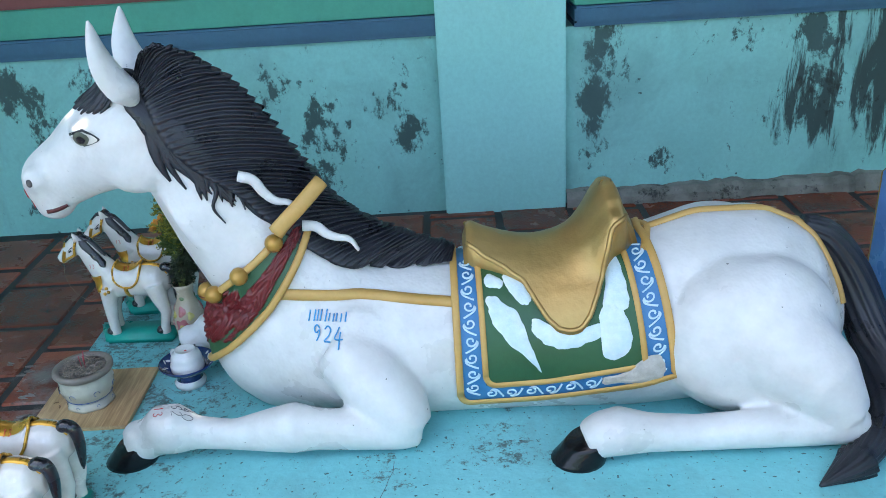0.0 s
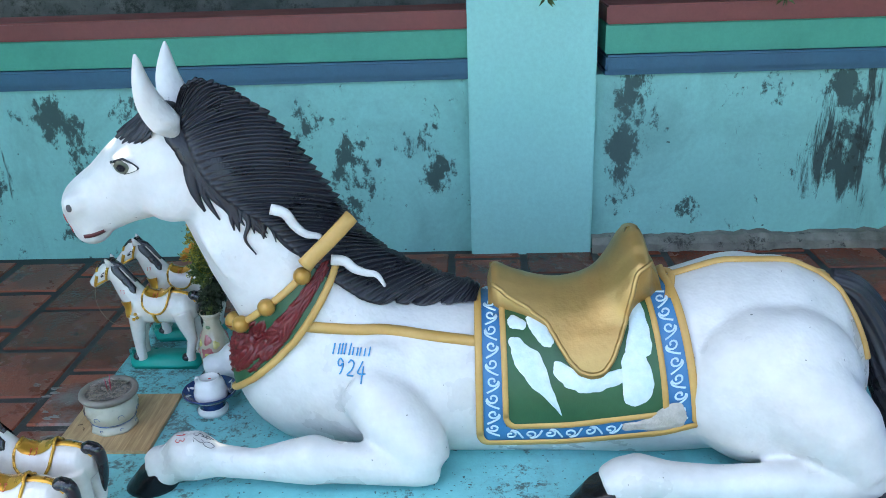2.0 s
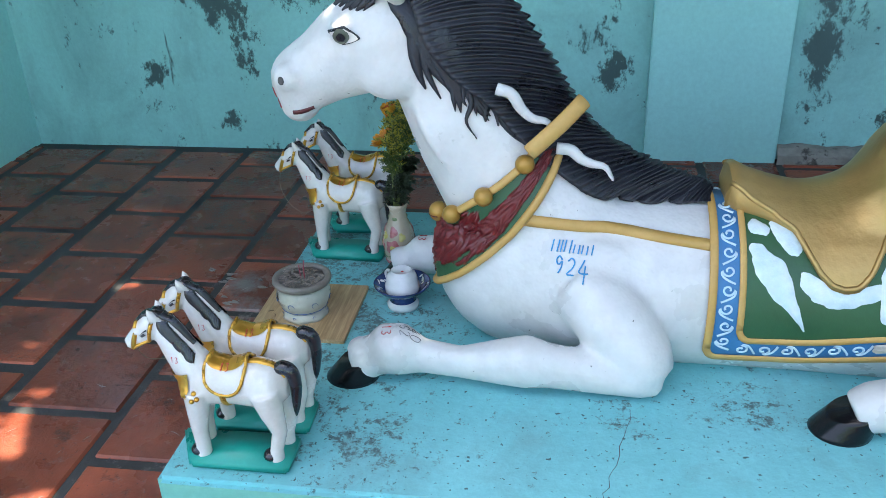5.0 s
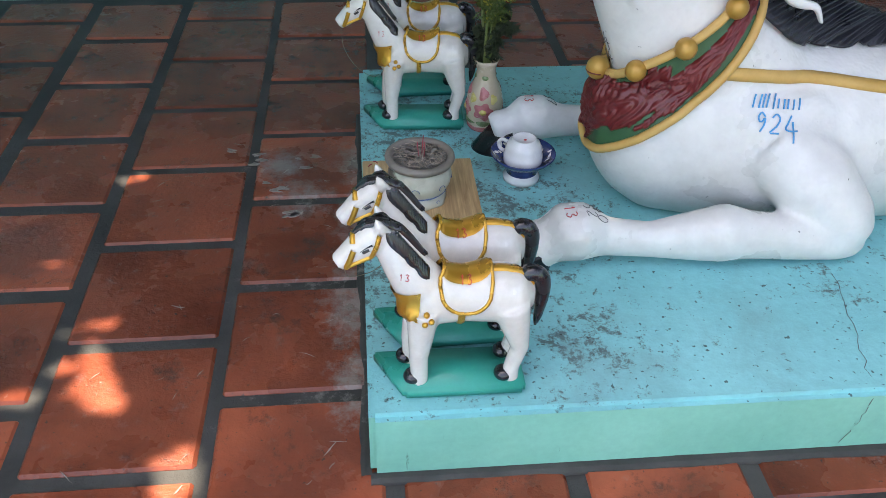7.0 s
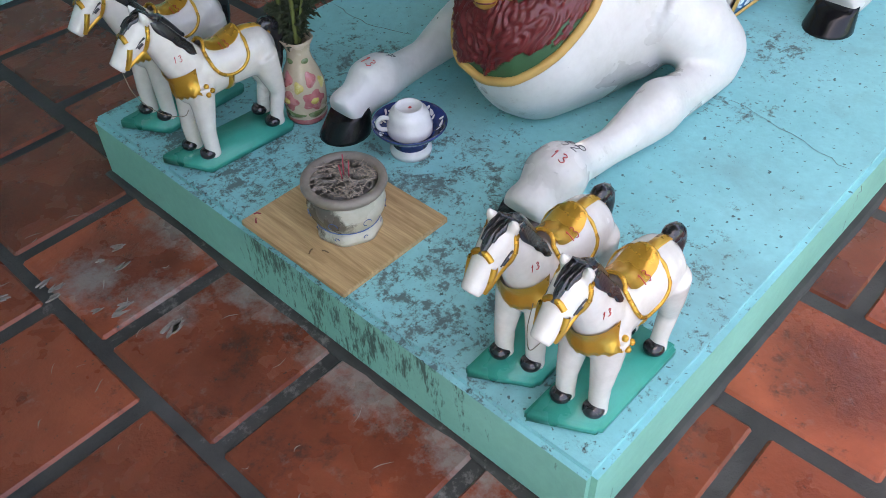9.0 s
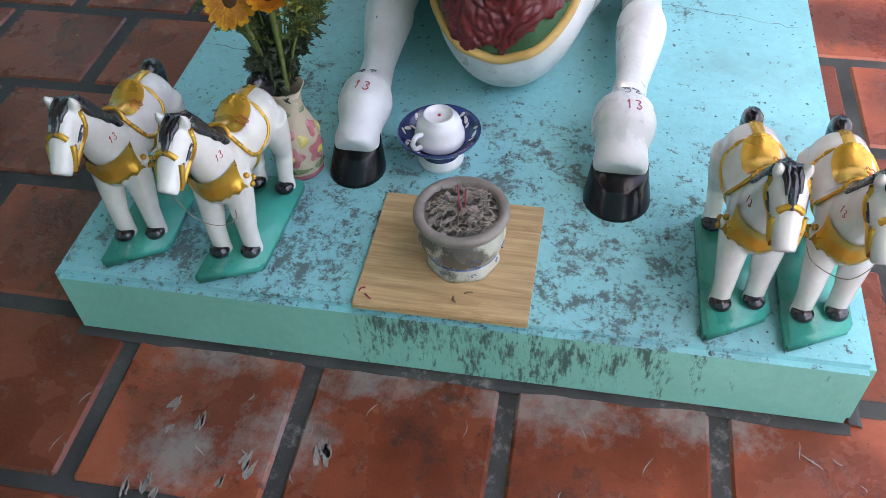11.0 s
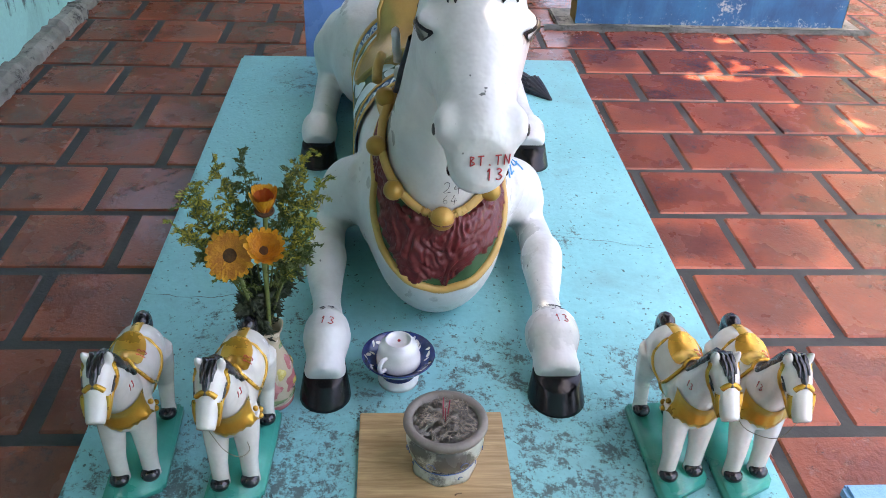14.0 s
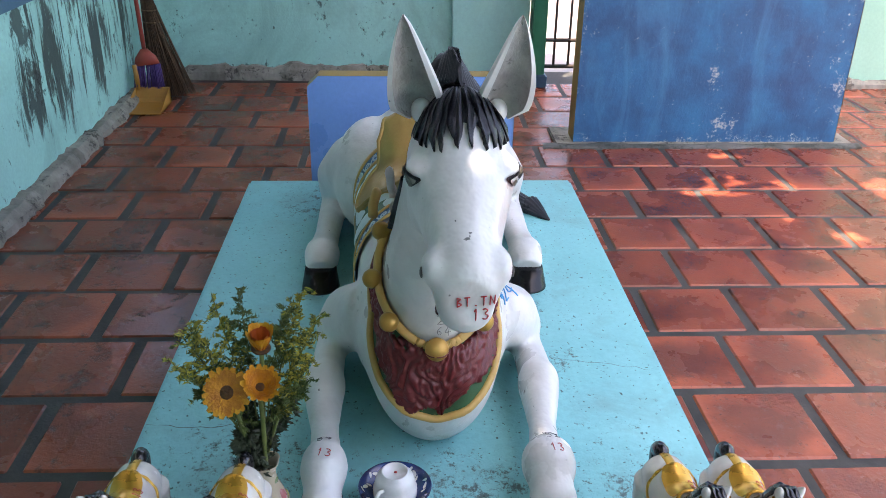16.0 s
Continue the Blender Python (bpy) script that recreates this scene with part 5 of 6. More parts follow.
    for k in range(21):
        u = k / 20
        x = 0.100 + 0.076 * u
        reach = 0.024 + 0.046 * math.sqrt(max(0.0, 1 - (2 * u - 1) ** 2))
        row = []
        for j in range(-12, 13):
            a = j / 12 * reach / 0.042
            p, nr = skin.cast((x, math.sin(a) * 0.2, 0.172 + math.cos(a) * 0.2), (0, -math.sin(a), -math.cos(a)))
            row.append(p + nr * (0.003 + (0.008 * (2 * u - 1) ** 2) * max(0, 1 - (j / 7) ** 2)))
        rows.append(row)
    b.rings(rows, mat_mini_white, closed=False)
    loop = rows[0] + [r[-1] for r in rows[1:]] + list(reversed(rows[-1]))[1:] + [r[0] for r in reversed(rows[:-1])]
    b.tube(loop, 0.0031, mat_mini_gold, 6)
    top_rows = [[p + (p - Vector((p.x, 0, 0.172))).normalized() * 0.0022 for p in r[8:17]] for r in rows]
    b.rings(top_rows, mat_mini_gold, closed=False)
    ribbon(b, [over(0.176 + 0.064 * q / 11, 0) for q in range(12)], 0.016, mat_mini_gold, skin, 0.0022, 0.003)
    pen(b, "13", 0.014, mat_ink_red, lambda u, v, l: over(0.138 + u, -0.017 + v * 0.8, 0.0075), 0.10)
    # tail
    b.tube(spline([(0.222, 0, 0.202), (0.238, 0, 0.208), (0.252, 0, 0.197), (0.256, 0, 0.172), (0.254, 0, 0.140), (0.250, 0, 0.105)], 18),
           [0.009, 0.0115, 0.013, 0.0135, 0.013, 0.0135, 0.013, 0.0125, 0.012, 0.0115, 0.011, 0.0105, 0.010, 0.009, 0.008, 0.007, 0.005, 0.002], mat_mini_black, 12)
    return b.thing("horse_figurine", "glazed white horse figurine with gold saddle on teal base", "figurine", "horse figurines on the plinth")


first = figurine()
first.matrix_world = pose(0.008, 0.078, TOP, 0, 0, 0)
for m in (pose(0.012, 0.184, TOP, 0, 0, 2), pose(0.004, 0.917, TOP, 0, 0, -3), pose(0.018, 1.072, TOP, 0, 0, 2)):
    copy_thing(first, m)


# thin threads left hanging on two figurines
def thread(points):
    b = Build()
    b.tube(spline(points, 18), 0.0006, mat_thread, 5)
    b.thing("thread", "loose fine thread hanging from a figurine's muzzle", "thread", "loose threads")


thread([(-0.032, 0.918, 0.372), (-0.03, 0.90, 0.33), (-0.005, 0.885, 0.29), (0.03, 0.878, 0.268), (0.046, 0.884, 0.27)])
thread([(-0.026, 0.078, 0.370), (-0.02, 0.10, 0.33), (0.015, 0.13, 0.315), (0.04, 0.142, 0.33)])

# ---- offerings ----
board = Build()
board.box((0.002, 0.467, TOP), (0.237, 0.721, TOP + 0.011), mat_wood, 0.0015)
board.thing("wooden_board", "thin wood-grain board lying on the plinth", "board", smooth=False)


for x, y, a, mat in ((0.030, 0.575, 0.4, mat_bind), (0.045, 0.557, 1.9, mat_bind), (0.018, 0.700, 0.9, mat_incense), (0.030, 0.712, 2.4, mat_incense)):
    stub = Build()
    d = Vector((math.cos(a), math.sin(a), 0)) * 0.006
    c = Vector((x, y, TOP + 0.0122))
    stub.tube([c - d, c + Vector((0.001, 0.002, 0.0004)), c + d], 0.0012, mat, 6)
    stub.thing("incense_stub", "short burnt incense stub dropped on the board", "incense stub", "stubs on the board")


def incense_bowl():
    at = pose(0.116, 0.577, TOP + 0.0115)
    bowl = empty("incense_bowl", at, "sooty cream ceramic incense bowl with blue scrolls, full of ash", "incense bowl")
    b = Build()
    b.lathe([(0.040, 0.012), (0.052, 0.024), (0.061, 0.042), (0.064, 0.058), (0.060, 0.074), (0.057, 0.081)], mat_bowl, 48)
    shell = b.under("body", bowl)
    b = Build()
    b.lathe([(0.057, 0.080), (0.066, 0.086), (0.0695, 0.093), (0.0685, 0.099), (0.062, 0.101), (0.055, 0.099), (0.052, 0.088)], mat_bowl_rim, 48)
    b.under("rim", bowl, "stained grey rim")
    b = Build()
    b.lathe([(0.044, 0.022), (0.050, 0.016), (0.053, 0.006), (0.054, 0.0), (0.046, 0.0)], mat_bowl, 60, wave=lambda a, k: 1 + (0.03 * math.sin(a * 7) if k in (2, 3) else 0))
    b.under("foot", bowl, "scalloped foot")
    b = Build()
    for z, r in ((0.0205, 0.0478), (0.026, 0.0538)):
        b.tube([(r * math.cos(a), r * math.sin(a), z) for a in (2 * math.pi * j / 48 for j in range(49))], 0.0009, mat_cobalt_line, 5)
    b.under("blue_line", shell, "blue painted lines")
    for k in range(7):
        a0 = 2 * math.pi * k / 7
        for z0, r0, sz in ((0.011, 0.0535, 0.005), (0.047, 0.0635, 0.010)):
            b = Build()
            pts = []
            for j in range(16):
                t = j / 15 * 4.6
                r = sz * (1 - j / 20)
                pts.append((((r0) * math.cos(a0 + r * math.cos(t) / r0)), (r0) * math.sin(a0 + r * math.cos(t) / r0), z0 + r * math.sin(t)))
            b.tube(pts, 0.0007, mat_cobalt_line, 4)
            b.under("scroll", shell, "blue painted scroll")
    b = Build()
    rnd = random.Random(2)
    rows = []
    for i in range(10):
        r = 0.0545 * i / 9 + 0.0005
        rows.append([(r * math.cos(a), r * math.sin(a), 0.094 + 0.004 * noise.noise((r * 90 * math.cos(a), r * 90 * math.sin(a), 3))) for a in (2 * math.pi * j / 40 for j in range(40))])
    b.rings(rows, mat_ash)
    b.under("ash", bowl, "grey incense ash")
    b = Build()
    for k in range(260):
        r, a, d = 0.050 * math.sqrt(rnd.random()), rnd.uniform(0, 6.28), rnd.uniform(0, 6.28)
        c = Vector((r * math.cos(a), r * math.sin(a), 0.097 + rnd.uniform(0, 0.004)))
        e = Vector((math.cos(d), math.sin(d), rnd.uniform(-0.2, 0.7))) * rnd.uniform(0.004, 0.009)
        b.tube([c - e, c + e], 0.0006, rnd.choice((mat_stub, mat_stub, mat_bowl_rim)), 4)
    tagged(b.under("stub", bowl, "heap of burnt incense stubs"), kind="stuff")
    for k, (x, y, dx, dy, h) in enumerate(((0.004, 0.004, 0.003, 0.001, 0.046), (0.008, -0.003, 0.001, -0.003, 0.038), (-0.002, 0.0, -0.003, 0.002, 0.034))):
        b = Build()
        b.tube([(x, y, 0.092), (x + dx, y + dy, 0.092 + h)], 0.0011, mat_incense, 6)
        b.under("incense_stick", bowl, "thin red burnt-down incense stick")


incense_bowl()


def cup_on_stand():
    stand = empty("dish_stand", pose(0.338, 0.652, TOP), "blue and white porcelain footed dish with floral glaze", "dish")
    b = Build()
    b.lathe([(0.038, 0.0), (0.039, 0.010), (0.033, 0.016), (0.028, 0.027), (0.030, 0.036)], mat_porcelain, 40)
    b.under("foot", stand, "cream footed ring")
    b = Build()
    b.lathe([(0.029, 0.032), (0.045, 0.040), (0.060, 0.052), (0.068, 0.062), (0.0685, 0.0645), (0.0665, 0.0645), (0.058, 0.054), (0.044, 0.0445), (0.0, 0.042)], mat_cobalt, 56)
    dish = b.under("dish", stand, "cobalt blue dish with white florals")
    for k in range(9):
        a0 = 2 * math.pi * k / 9
        for da, r0, size, turn in ((0.0, 0.0570, 0.0070, 0.5), (0.20, 0.0600, 0.0050, -0.7), (-0.18, 0.0525, 0.0050, 1.2)):
            b = Build()
            ring = []
            for j in range(12):
                q = 2 * math.pi * j / 12
                pu, pv = size * math.cos(q), size * 0.42 * math.sin(q) * (1 - 0.4 * math.cos(q))
                rr, aa = r0 + pu * math.sin(turn) + pv * math.cos(turn), a0 + da + (pu * math.cos(turn) - pv * math.sin(turn)) / r0
                rr = min(rr, 0.0655)
                ring.append((rr * math.cos(aa), rr * math.sin(aa), lerp_list([(0.044, 0.0445), (0.058, 0.054), (0.0665, 0.0645)], rr)[0] + 0.0006))
            b.add(ring, [tuple(range(12))], mat_porcelain)
            b.under("petal_mark", dish, "white painted petal")
    b = Build()
    b.lathe([(0.0325, 0.018), (0.0288, 0.027), (0.0308, 0.034)], mat_cobalt, 40)
    b.under("blue_band", stand, "blue painted stem band")
    cup = empty("teacup", pose(0.338, 0.652, TOP + 0.0445), "white porcelain teacup turned upside down on the dish", "cup")
    b = Build()
    b.lathe([(0.0405, 0.0), (0.0415, 0.002), (0.0410, 0.017), (0.0385, 0.0195), (0.0378, 0.032), (0.0330, 0.0435), (0.0255, 0.0475), (0.0252, 0.0530), (0.0225, 0.0535), (0.0215, 0.0490), (0.0, 0.0485)], mat_porcelain, 48)
    b.under("body", cup)
    b = Build()
    d = Vector((-0.80, 0.60, 0)).normalized()
    b.tube([d * q.x + Vector((0, 0, q.y)) for q in spline([(0.037, 0.032, 0), (0.050, 0.034, 0), (0.058, 0.024, 0), (0.053, 0.011, 0), (0.040, 0.008, 0)], 18)], 0.0042, mat_porcelain, 10)
    b.under("handle", cup, "looped handle")
    b = Build()
    b.ball((0.002, -0.001, 0.0490), (0.0035, 0.003, 0.0012), mat_ink_red, 6)
    b.under("dot", cup, "small red dot on the base")


cup_on_stand()

VX, VY = 0.286, 0.882


def flower_vase():
    vase = empty("vase", pose(VX, VY, TOP) @ Matrix.Diagonal((1.12, 1.12, 1.0, 1.0)), "cream ceramic vase with pink relief flowers and wavy rim", "vase")
    b = Build()
    b.lathe([(0.030, 0.0), (0.034, 0.008), (0.036, 0.030), (0.0375, 0.055), (0.036, 0.080), (0.029, 0.105), (0.0215, 0.125), (0.019, 0.142), (0.0215, 0.158), (0.027, 0.170), (0.0255, 0.1705), (0.018, 0.156), (0.014, 0.140)],
            mat_vase, 48, wave=lambda a, k: 1 + (0.05 * math.sin(a * 5) if k in (8, 9, 10) else 0))
    shell = b.under("body", vase)

    def on(a, z):
        r = lerp_list([(0, 0.0305), (0.030, 0.036), (0.055, 0.0375), (0.08, 0.036), (0.105, 0.029), (0.125, 0.0215), (0.142, 0.019), (0.16, 0.022)], z)[0]
        return Vector((r * math.cos(a), r * math.sin(a), z))

    def patch(a0, z0, sa, sz, mat, lift, name, label, lobes=0):
        b = Build()
        rows = []
        for i in range(6):
            t = i / 5
            row = []
            for j in range(24):
                q = 2 * math.pi * j / 24
                w = 1 + (0.18 * math.cos(q * lobes) if lobes else 0)
                p = on(a0 + t * sa * w * math.cos(q) / 0.036, z0 + t * sz * w * math.sin(q))
                o = Vector((p.x, p.y, 0)).normalized()
                row.append(p + o * (lift * (1 - t * t) + 0.0004))
            rows.append(row)
        b.rings(rows, mat, caps=False)
        b.under(name, shell, label)

    for a0 in (3.2, 4.5, 1.8, 0.3):
        patch(a0, 0.056, 0.019, 0.020, mat_vase_pink, 0.0025, "relief_flower", "pink relief flower", 5)
        patch(a0, 0.056, 0.010, 0.010, mat_vase_yellow, 0.0042, "flower_centre", "yellow flower centre")
        patch(a0 + 0.15, 0.024, 0.022, 0.007, mat_vase_green, 0.0020, "relief_leaf", "green relief leaves", 3)
        patch(a0, 0.098, 0.011, 0.014, mat_vase_pink, 0.0022, "relief_bud", "pink relief bud", 3)
        patch(a0, 0.131, 0.012, 0.005, mat_vase_green, 0.0016, "relief_leaf", "green painted collar")
        patch(a0 + 0.62, 0.085, 0.008, 0.011, mat_vase_yellow, 0.0018, "relief_bud", "yellow relief bud", 3)
    b = Build()
    b.lathe([(0.0305, -0.0005), (0.0345, 0.006), (0.0354, 0.014), (0.0349, 0.0145), (0.030, 0.002)], mat_vase_pink, 40)
    b.under("foot_band", vase, "reddish band round the foot")


flower_vase()


def petal_flower(head, face, radius, petals, mat, cup, label, stem_from, disc=0.3, inner=None):
    """A stemmed flower facing along face; cup lifts the petals towards the front."""
    head, face = Vector(head), Vector(face).normalized()
    ob = empty("cut_flower", Matrix.Translation(head), label, "flower", "cut flowers in the vase")
    rot = face.to_track_quat("Z", "Y").to_matrix()
    rnd = random.Random(round(head.z * 1000))
    b = Build()
    rows = []
    for i in range(6):
        r = radius * disc * i / 5 + 0.0002
        rows.append([rot @ Vector((r * math.cos(a), r * math.sin(a), 0.004 - 0.003 * (i / 5) ** 2)) for a in (2 * math.pi * j / 20 for j in range(20))])
    b.rings(rows, mat_disc)
    bloom = b.under("flower_head", ob, "dark flower centre")
    for layer in range(2):
        for k in range(petals):
            a = 2 * math.pi * (k + 0.5 * layer) / petals + rnd.uniform(-0.06, 0.06)
            ln = radius * rnd.uniform(0.92, 1.05) * (1 - 0.16 * layer)
            wd = radius * (0.19 if petals > 14 else 0.225) * rnd.uniform(0.85, 1.12)
            tilt = cup + 0.12 * layer + rnd.uniform(-0.08, 0.08)
            b = Build()
            rows = []
            for i in range(7):
                t = i / 6
                w = wd * math.sin(math.pi * min(0.93, 0.12 + 0.78 * t)) ** 0.7
                row = []
                for j in (-1, -0.5, 0, 0.5, 1):
                    r = radius * 0.14 + ln * t * math.cos(tilt)
                    q = Vector((r, j * w, ln * t * math.sin(tilt) + 0.12 * ln * t * t * math.copysign(1, 0.4 - cup) * -0.6 + 0.12 * w * j * j))
                    c, s_ = math.cos(a), math.sin(a)
                    row.append(rot @ Vector((q.x * c - q.y * s_, q.x * s_ + q.y * c, q.z)))
                rows.append(row)
            b.rings(rows, inner if inner and layer else mat, closed=False)
            b.under("petal", bloom)
    b = Build()
    low = Vector(stem_from) - head
    b.tube(spline([(0, 0, 0), -face * 0.012 + Vector((0, 0, -0.01)), low * 0.45 + Vector((0.006, 0, 0)), low], 16), 0.0042, mat_stem, 8)
    b.under("stem", ob, "thick green stem")


petal_flower((0.262, 0.924, 0.466), (-0.86, 0.10, 0.50), 0.038, 19, mat_petal, 0.15, "open yellow gerbera with dark centre in the vase", (VX - 0.004, VY + 0.006, 0.27), 0.36, mat_petal_deep)
petal_flower((0.272, 0.872, 0.468), (-0.62, -0.22, 0.75), 0.037, 17, mat_petal, 0.75, "half-open yellow gerbera in the vase", (VX - 0.006, VY - 0.005, 0.27), 0.30, mat_petal_deep)
petal_flower((0.290, 0.868, 0.532), (-0.25, -0.05, 0.97), 0.040, 14, mat_petal, 1.18, "closed cup-shaped gerbera, orange outside and red inside, in the vase", (VX + 0.004, VY, 0.27), 0.4, mat_petal_red)


def sprig(root, tip, label, gold, dark, seed):
    rnd = random.Random(seed)
    root, tip = Vector(root), Vector(tip)
    ob = empty("greenery_sprig", Matrix.Translation(root), label, "greenery", "greenery in the vase")
    main = spline([(0, 0, 0), (tip - root) * 0.45 + Vector((0, 0, 0.035)), tip - root], 24)
    b = Build()
    b.tube(main, [0.0022 * (1 - 0.7 * i / 23) for i in range(24)], mat_stem, 6)
    leaves = Build()
    for k in range(38):
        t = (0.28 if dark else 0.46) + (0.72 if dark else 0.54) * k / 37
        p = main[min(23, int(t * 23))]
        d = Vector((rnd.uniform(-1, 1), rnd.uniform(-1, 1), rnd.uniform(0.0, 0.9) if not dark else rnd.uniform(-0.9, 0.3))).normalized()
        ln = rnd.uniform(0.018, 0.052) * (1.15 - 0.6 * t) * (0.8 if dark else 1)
        twig = spline([p, p + d * ln * 0.5 + Vector((0, 0, 0.004)), p + d * ln + Vector((0, 0, -0.004))], 8)
        b.tube(twig, 0.0007, mat_stem if not dark else mat_leaf_dark, 4)
        for j in range(26):
            q = twig[min(7, 1 + int(j / 26 * 7))] + Vector((rnd.uniform(-1, 1), rnd.uniform(-1, 1), rnd.uniform(-0.6, 1))) * 0.0036
            n1 = (d * 0.8 + Vector((rnd.uniform(-1, 1), rnd.uniform(-1, 1), rnd.uniform(-0.7, 1)))).normalized()
            n2 = n1.orthogonal().normalized()
            sz = rnd.uniform(0.0016, 0.0036) * (1.7 if dark else 1)
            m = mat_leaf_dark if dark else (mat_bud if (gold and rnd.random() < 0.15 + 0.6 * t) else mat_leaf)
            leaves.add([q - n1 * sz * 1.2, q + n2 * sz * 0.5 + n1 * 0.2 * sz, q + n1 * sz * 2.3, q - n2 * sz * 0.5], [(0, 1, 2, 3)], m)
    b.under("stem", ob)
    tagged(leaves.under("leaves", ob), kind="stuff")


for k, (tip, gold, dark) in enumerate((((0.31, 0.985, 0.565), True, False), ((0.33, 1.005, 0.535), True, False), ((0.33, 0.945, 0.595), True, False), ((0.29, 1.01, 0.50), True, False), ((0.34, 0.905, 0.605), False, False),
                                       ((0.33, 0.80, 0.615), True, False), ((0.31, 0.775, 0.575), True, False), ((0.32, 0.83, 0.585), False, False), ((0.29, 0.785, 0.51), True, False), ((0.29, 0.80, 0.46), False, False),
                                       ((0.27, 0.975, 0.455), False, False), ((0.275, 0.915, 0.36), False, True), ((0.30, 0.920, 0.33), False, True), ((0.32, 0.835, 0.40), False, True),
                                       ((0.28, 0.912, 0.29), False, True), ((0.32, 0.925, 0.41), False, True))):
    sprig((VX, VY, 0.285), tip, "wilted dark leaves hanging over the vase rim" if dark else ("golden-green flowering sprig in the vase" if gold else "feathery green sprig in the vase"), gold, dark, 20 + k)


# ---- things round the yard ----
def extruded(profile, x0, x1, front, edge, name, label, category):
    """A slab with the outline profile (y, z), from x0 to x1; its edge painted apart."""
    n = len(profile)
    ob = empty(name, pose(x0, 0, 0), label, category)
    b = Build()
    b.add([(0, y, z) for y, z in profile] + [(x1 - x0, y, z) for y, z in profile], [tuple(range(n)), tuple(range(2 * n - 1, n - 1, -1))], front)
    b.under("panel", ob, smooth=False)
    b = Build()
    rows = [[(-0.004, y, z), (x1 - x0 + 0.004, y, z)] for y, z in profile]
    b.rings(rows + [rows[0]], edge, closed=False)
    b.under("edge", ob, "gold painted edge", smooth=False)
    return ob


extruded([(0.215, -0.004), (0.978, -0.004), (0.978, 0.466), (0.936, 0.506), (0.257, 0.506), (0.215, 0.466)], 2.17, 2.245, mat_sign, mat_gold_edge, "sign_board", "pale blue painted masonry tablet with gold edge behind the plinth", "tablet")
screen_ob = extruded([(-1.415, 0.012), (-0.165, 0.012), (-0.165, 1.75), (-1.415, 1.75)], 2.89, 3.01, mat_screen, mat_gold_edge, "screen_wall", "weathered blue painted screen wall with chipped paint and gold edge", "screen wall")
b = Build()
b.box((2.868, -1.50, -0.004), (3.12, -0.08, 0.016), mat_base, 0.006)
rough_strip([(2.885, -1.53, -0.004), (2.885, -0.02, -0.004)], -0.055, 0.018, mat_shade, 21)
b.thing("screen_base", "rough concrete footing of the blue screen wall", "footing", kind="structure", smooth=False)
b = Build()
b.box((-1.1, -3.0, -0.004), (0.165, -0.172, 0.028), mat_blue_slab, 0.008)
b.thing("blue_slab", "low light blue painted concrete slab on the floor", "slab", kind="structure", smooth=False)

post = empty("gate_post", pose(3.97, -0.145, 0), "green painted gate post with a blue foot", "post")
b = Build()
b.box((-0.04, -0.04, 0.0), (0.10, 0.04, 2.3), mat_post_green, 0.006)
b.under("shaft", post, smooth=False)
b = Build()
b.box((-0.06, -0.055, -0.004), (0.12, 0.045, 0.07), mat_blue_band, 0.008)
b.under("foot", post, "blue painted foot", smooth=False)

gate = empty("metal_gate", pose(4.3, -0.2, 0), "rusty wrought iron gate in front of the sunlit street", "gate")
for z in (0.03, 0.19, 0.72, 1.5):
    b = Build()
    b.tube([(0, 0.0, z), (0, -1.65, z)], 0.012, mat_iron, 8)
    b.under("rail", gate)
for k in range(19):
    b = Build()
    b.tube([(0, -0.09 * k - 0.01, 0.02), (0, -0.09 * k - 0.01, 1.5)], 0.008, mat_iron, 8)
    b.under("bar", gate)
for k in range(9):
    b = Build()
    b.tube([(0, -0.055 - 0.18 * k + (0.034 - 0.002 * j) * math.cos(j * 0.55), 0.48 + (0.05 - 0.002 * j) * math.sin(j * 0.55)) for j in range(16)], 0.006, mat_iron, 6)
    b.under("scroll", gate)


def straw_broom():
    ob = empty("straw_broom", pose(3.72, 1.90, 0), "dark twig broom leaning in the corner of the walls", "broom")
    top = Vector((0.12, 0.10, 0.56))
    b = Build()
    b.tube([top, top + Vector((0.04, 0.03, 0.75))], 0.016, mat_bind, 10)
    b.under("handle", ob)
    rnd = random.Random(9)
    b = Build()
    for k in range(230):
        a, r = rnd.uniform(0, 6.28), math.sqrt(rnd.random())
        e = Vector((-0.02 + 0.055 * r * math.cos(a), -0.03 + 0.13 * r * math.sin(a), 0.004 + rnd.uniform(0, 0.03)))
        s0 = top + Vector((0.014 * math.cos(a) * r, 0.018 * math.sin(a) * r, rnd.uniform(-0.02, 0.03)))
        b.tube([s0, s0.lerp(e, 0.5) + Vector((0.0, -0.008 * math.sin(a), 0.012)), e], 0.0019, mat_straw, 4)
    tagged(b.under("twig", ob), kind="stuff")
    for z in (0.50, 0.44, 0.38):
        t = (0.56 - z) / 0.56
        c = top.lerp(Vector((-0.02, -0.03, 0)), t)
        b = Build()
        b.tube([c + Vector((0.026 * (1 + t) * math.cos(a), 0.026 * (1 + 2.2 * t) * math.sin(a), 0)) for a in (2 * math.pi * j / 16 for j in range(17))], 0.004, mat_bind, 6)
        b.under("binding", ob, "straw binding")


straw_broom()


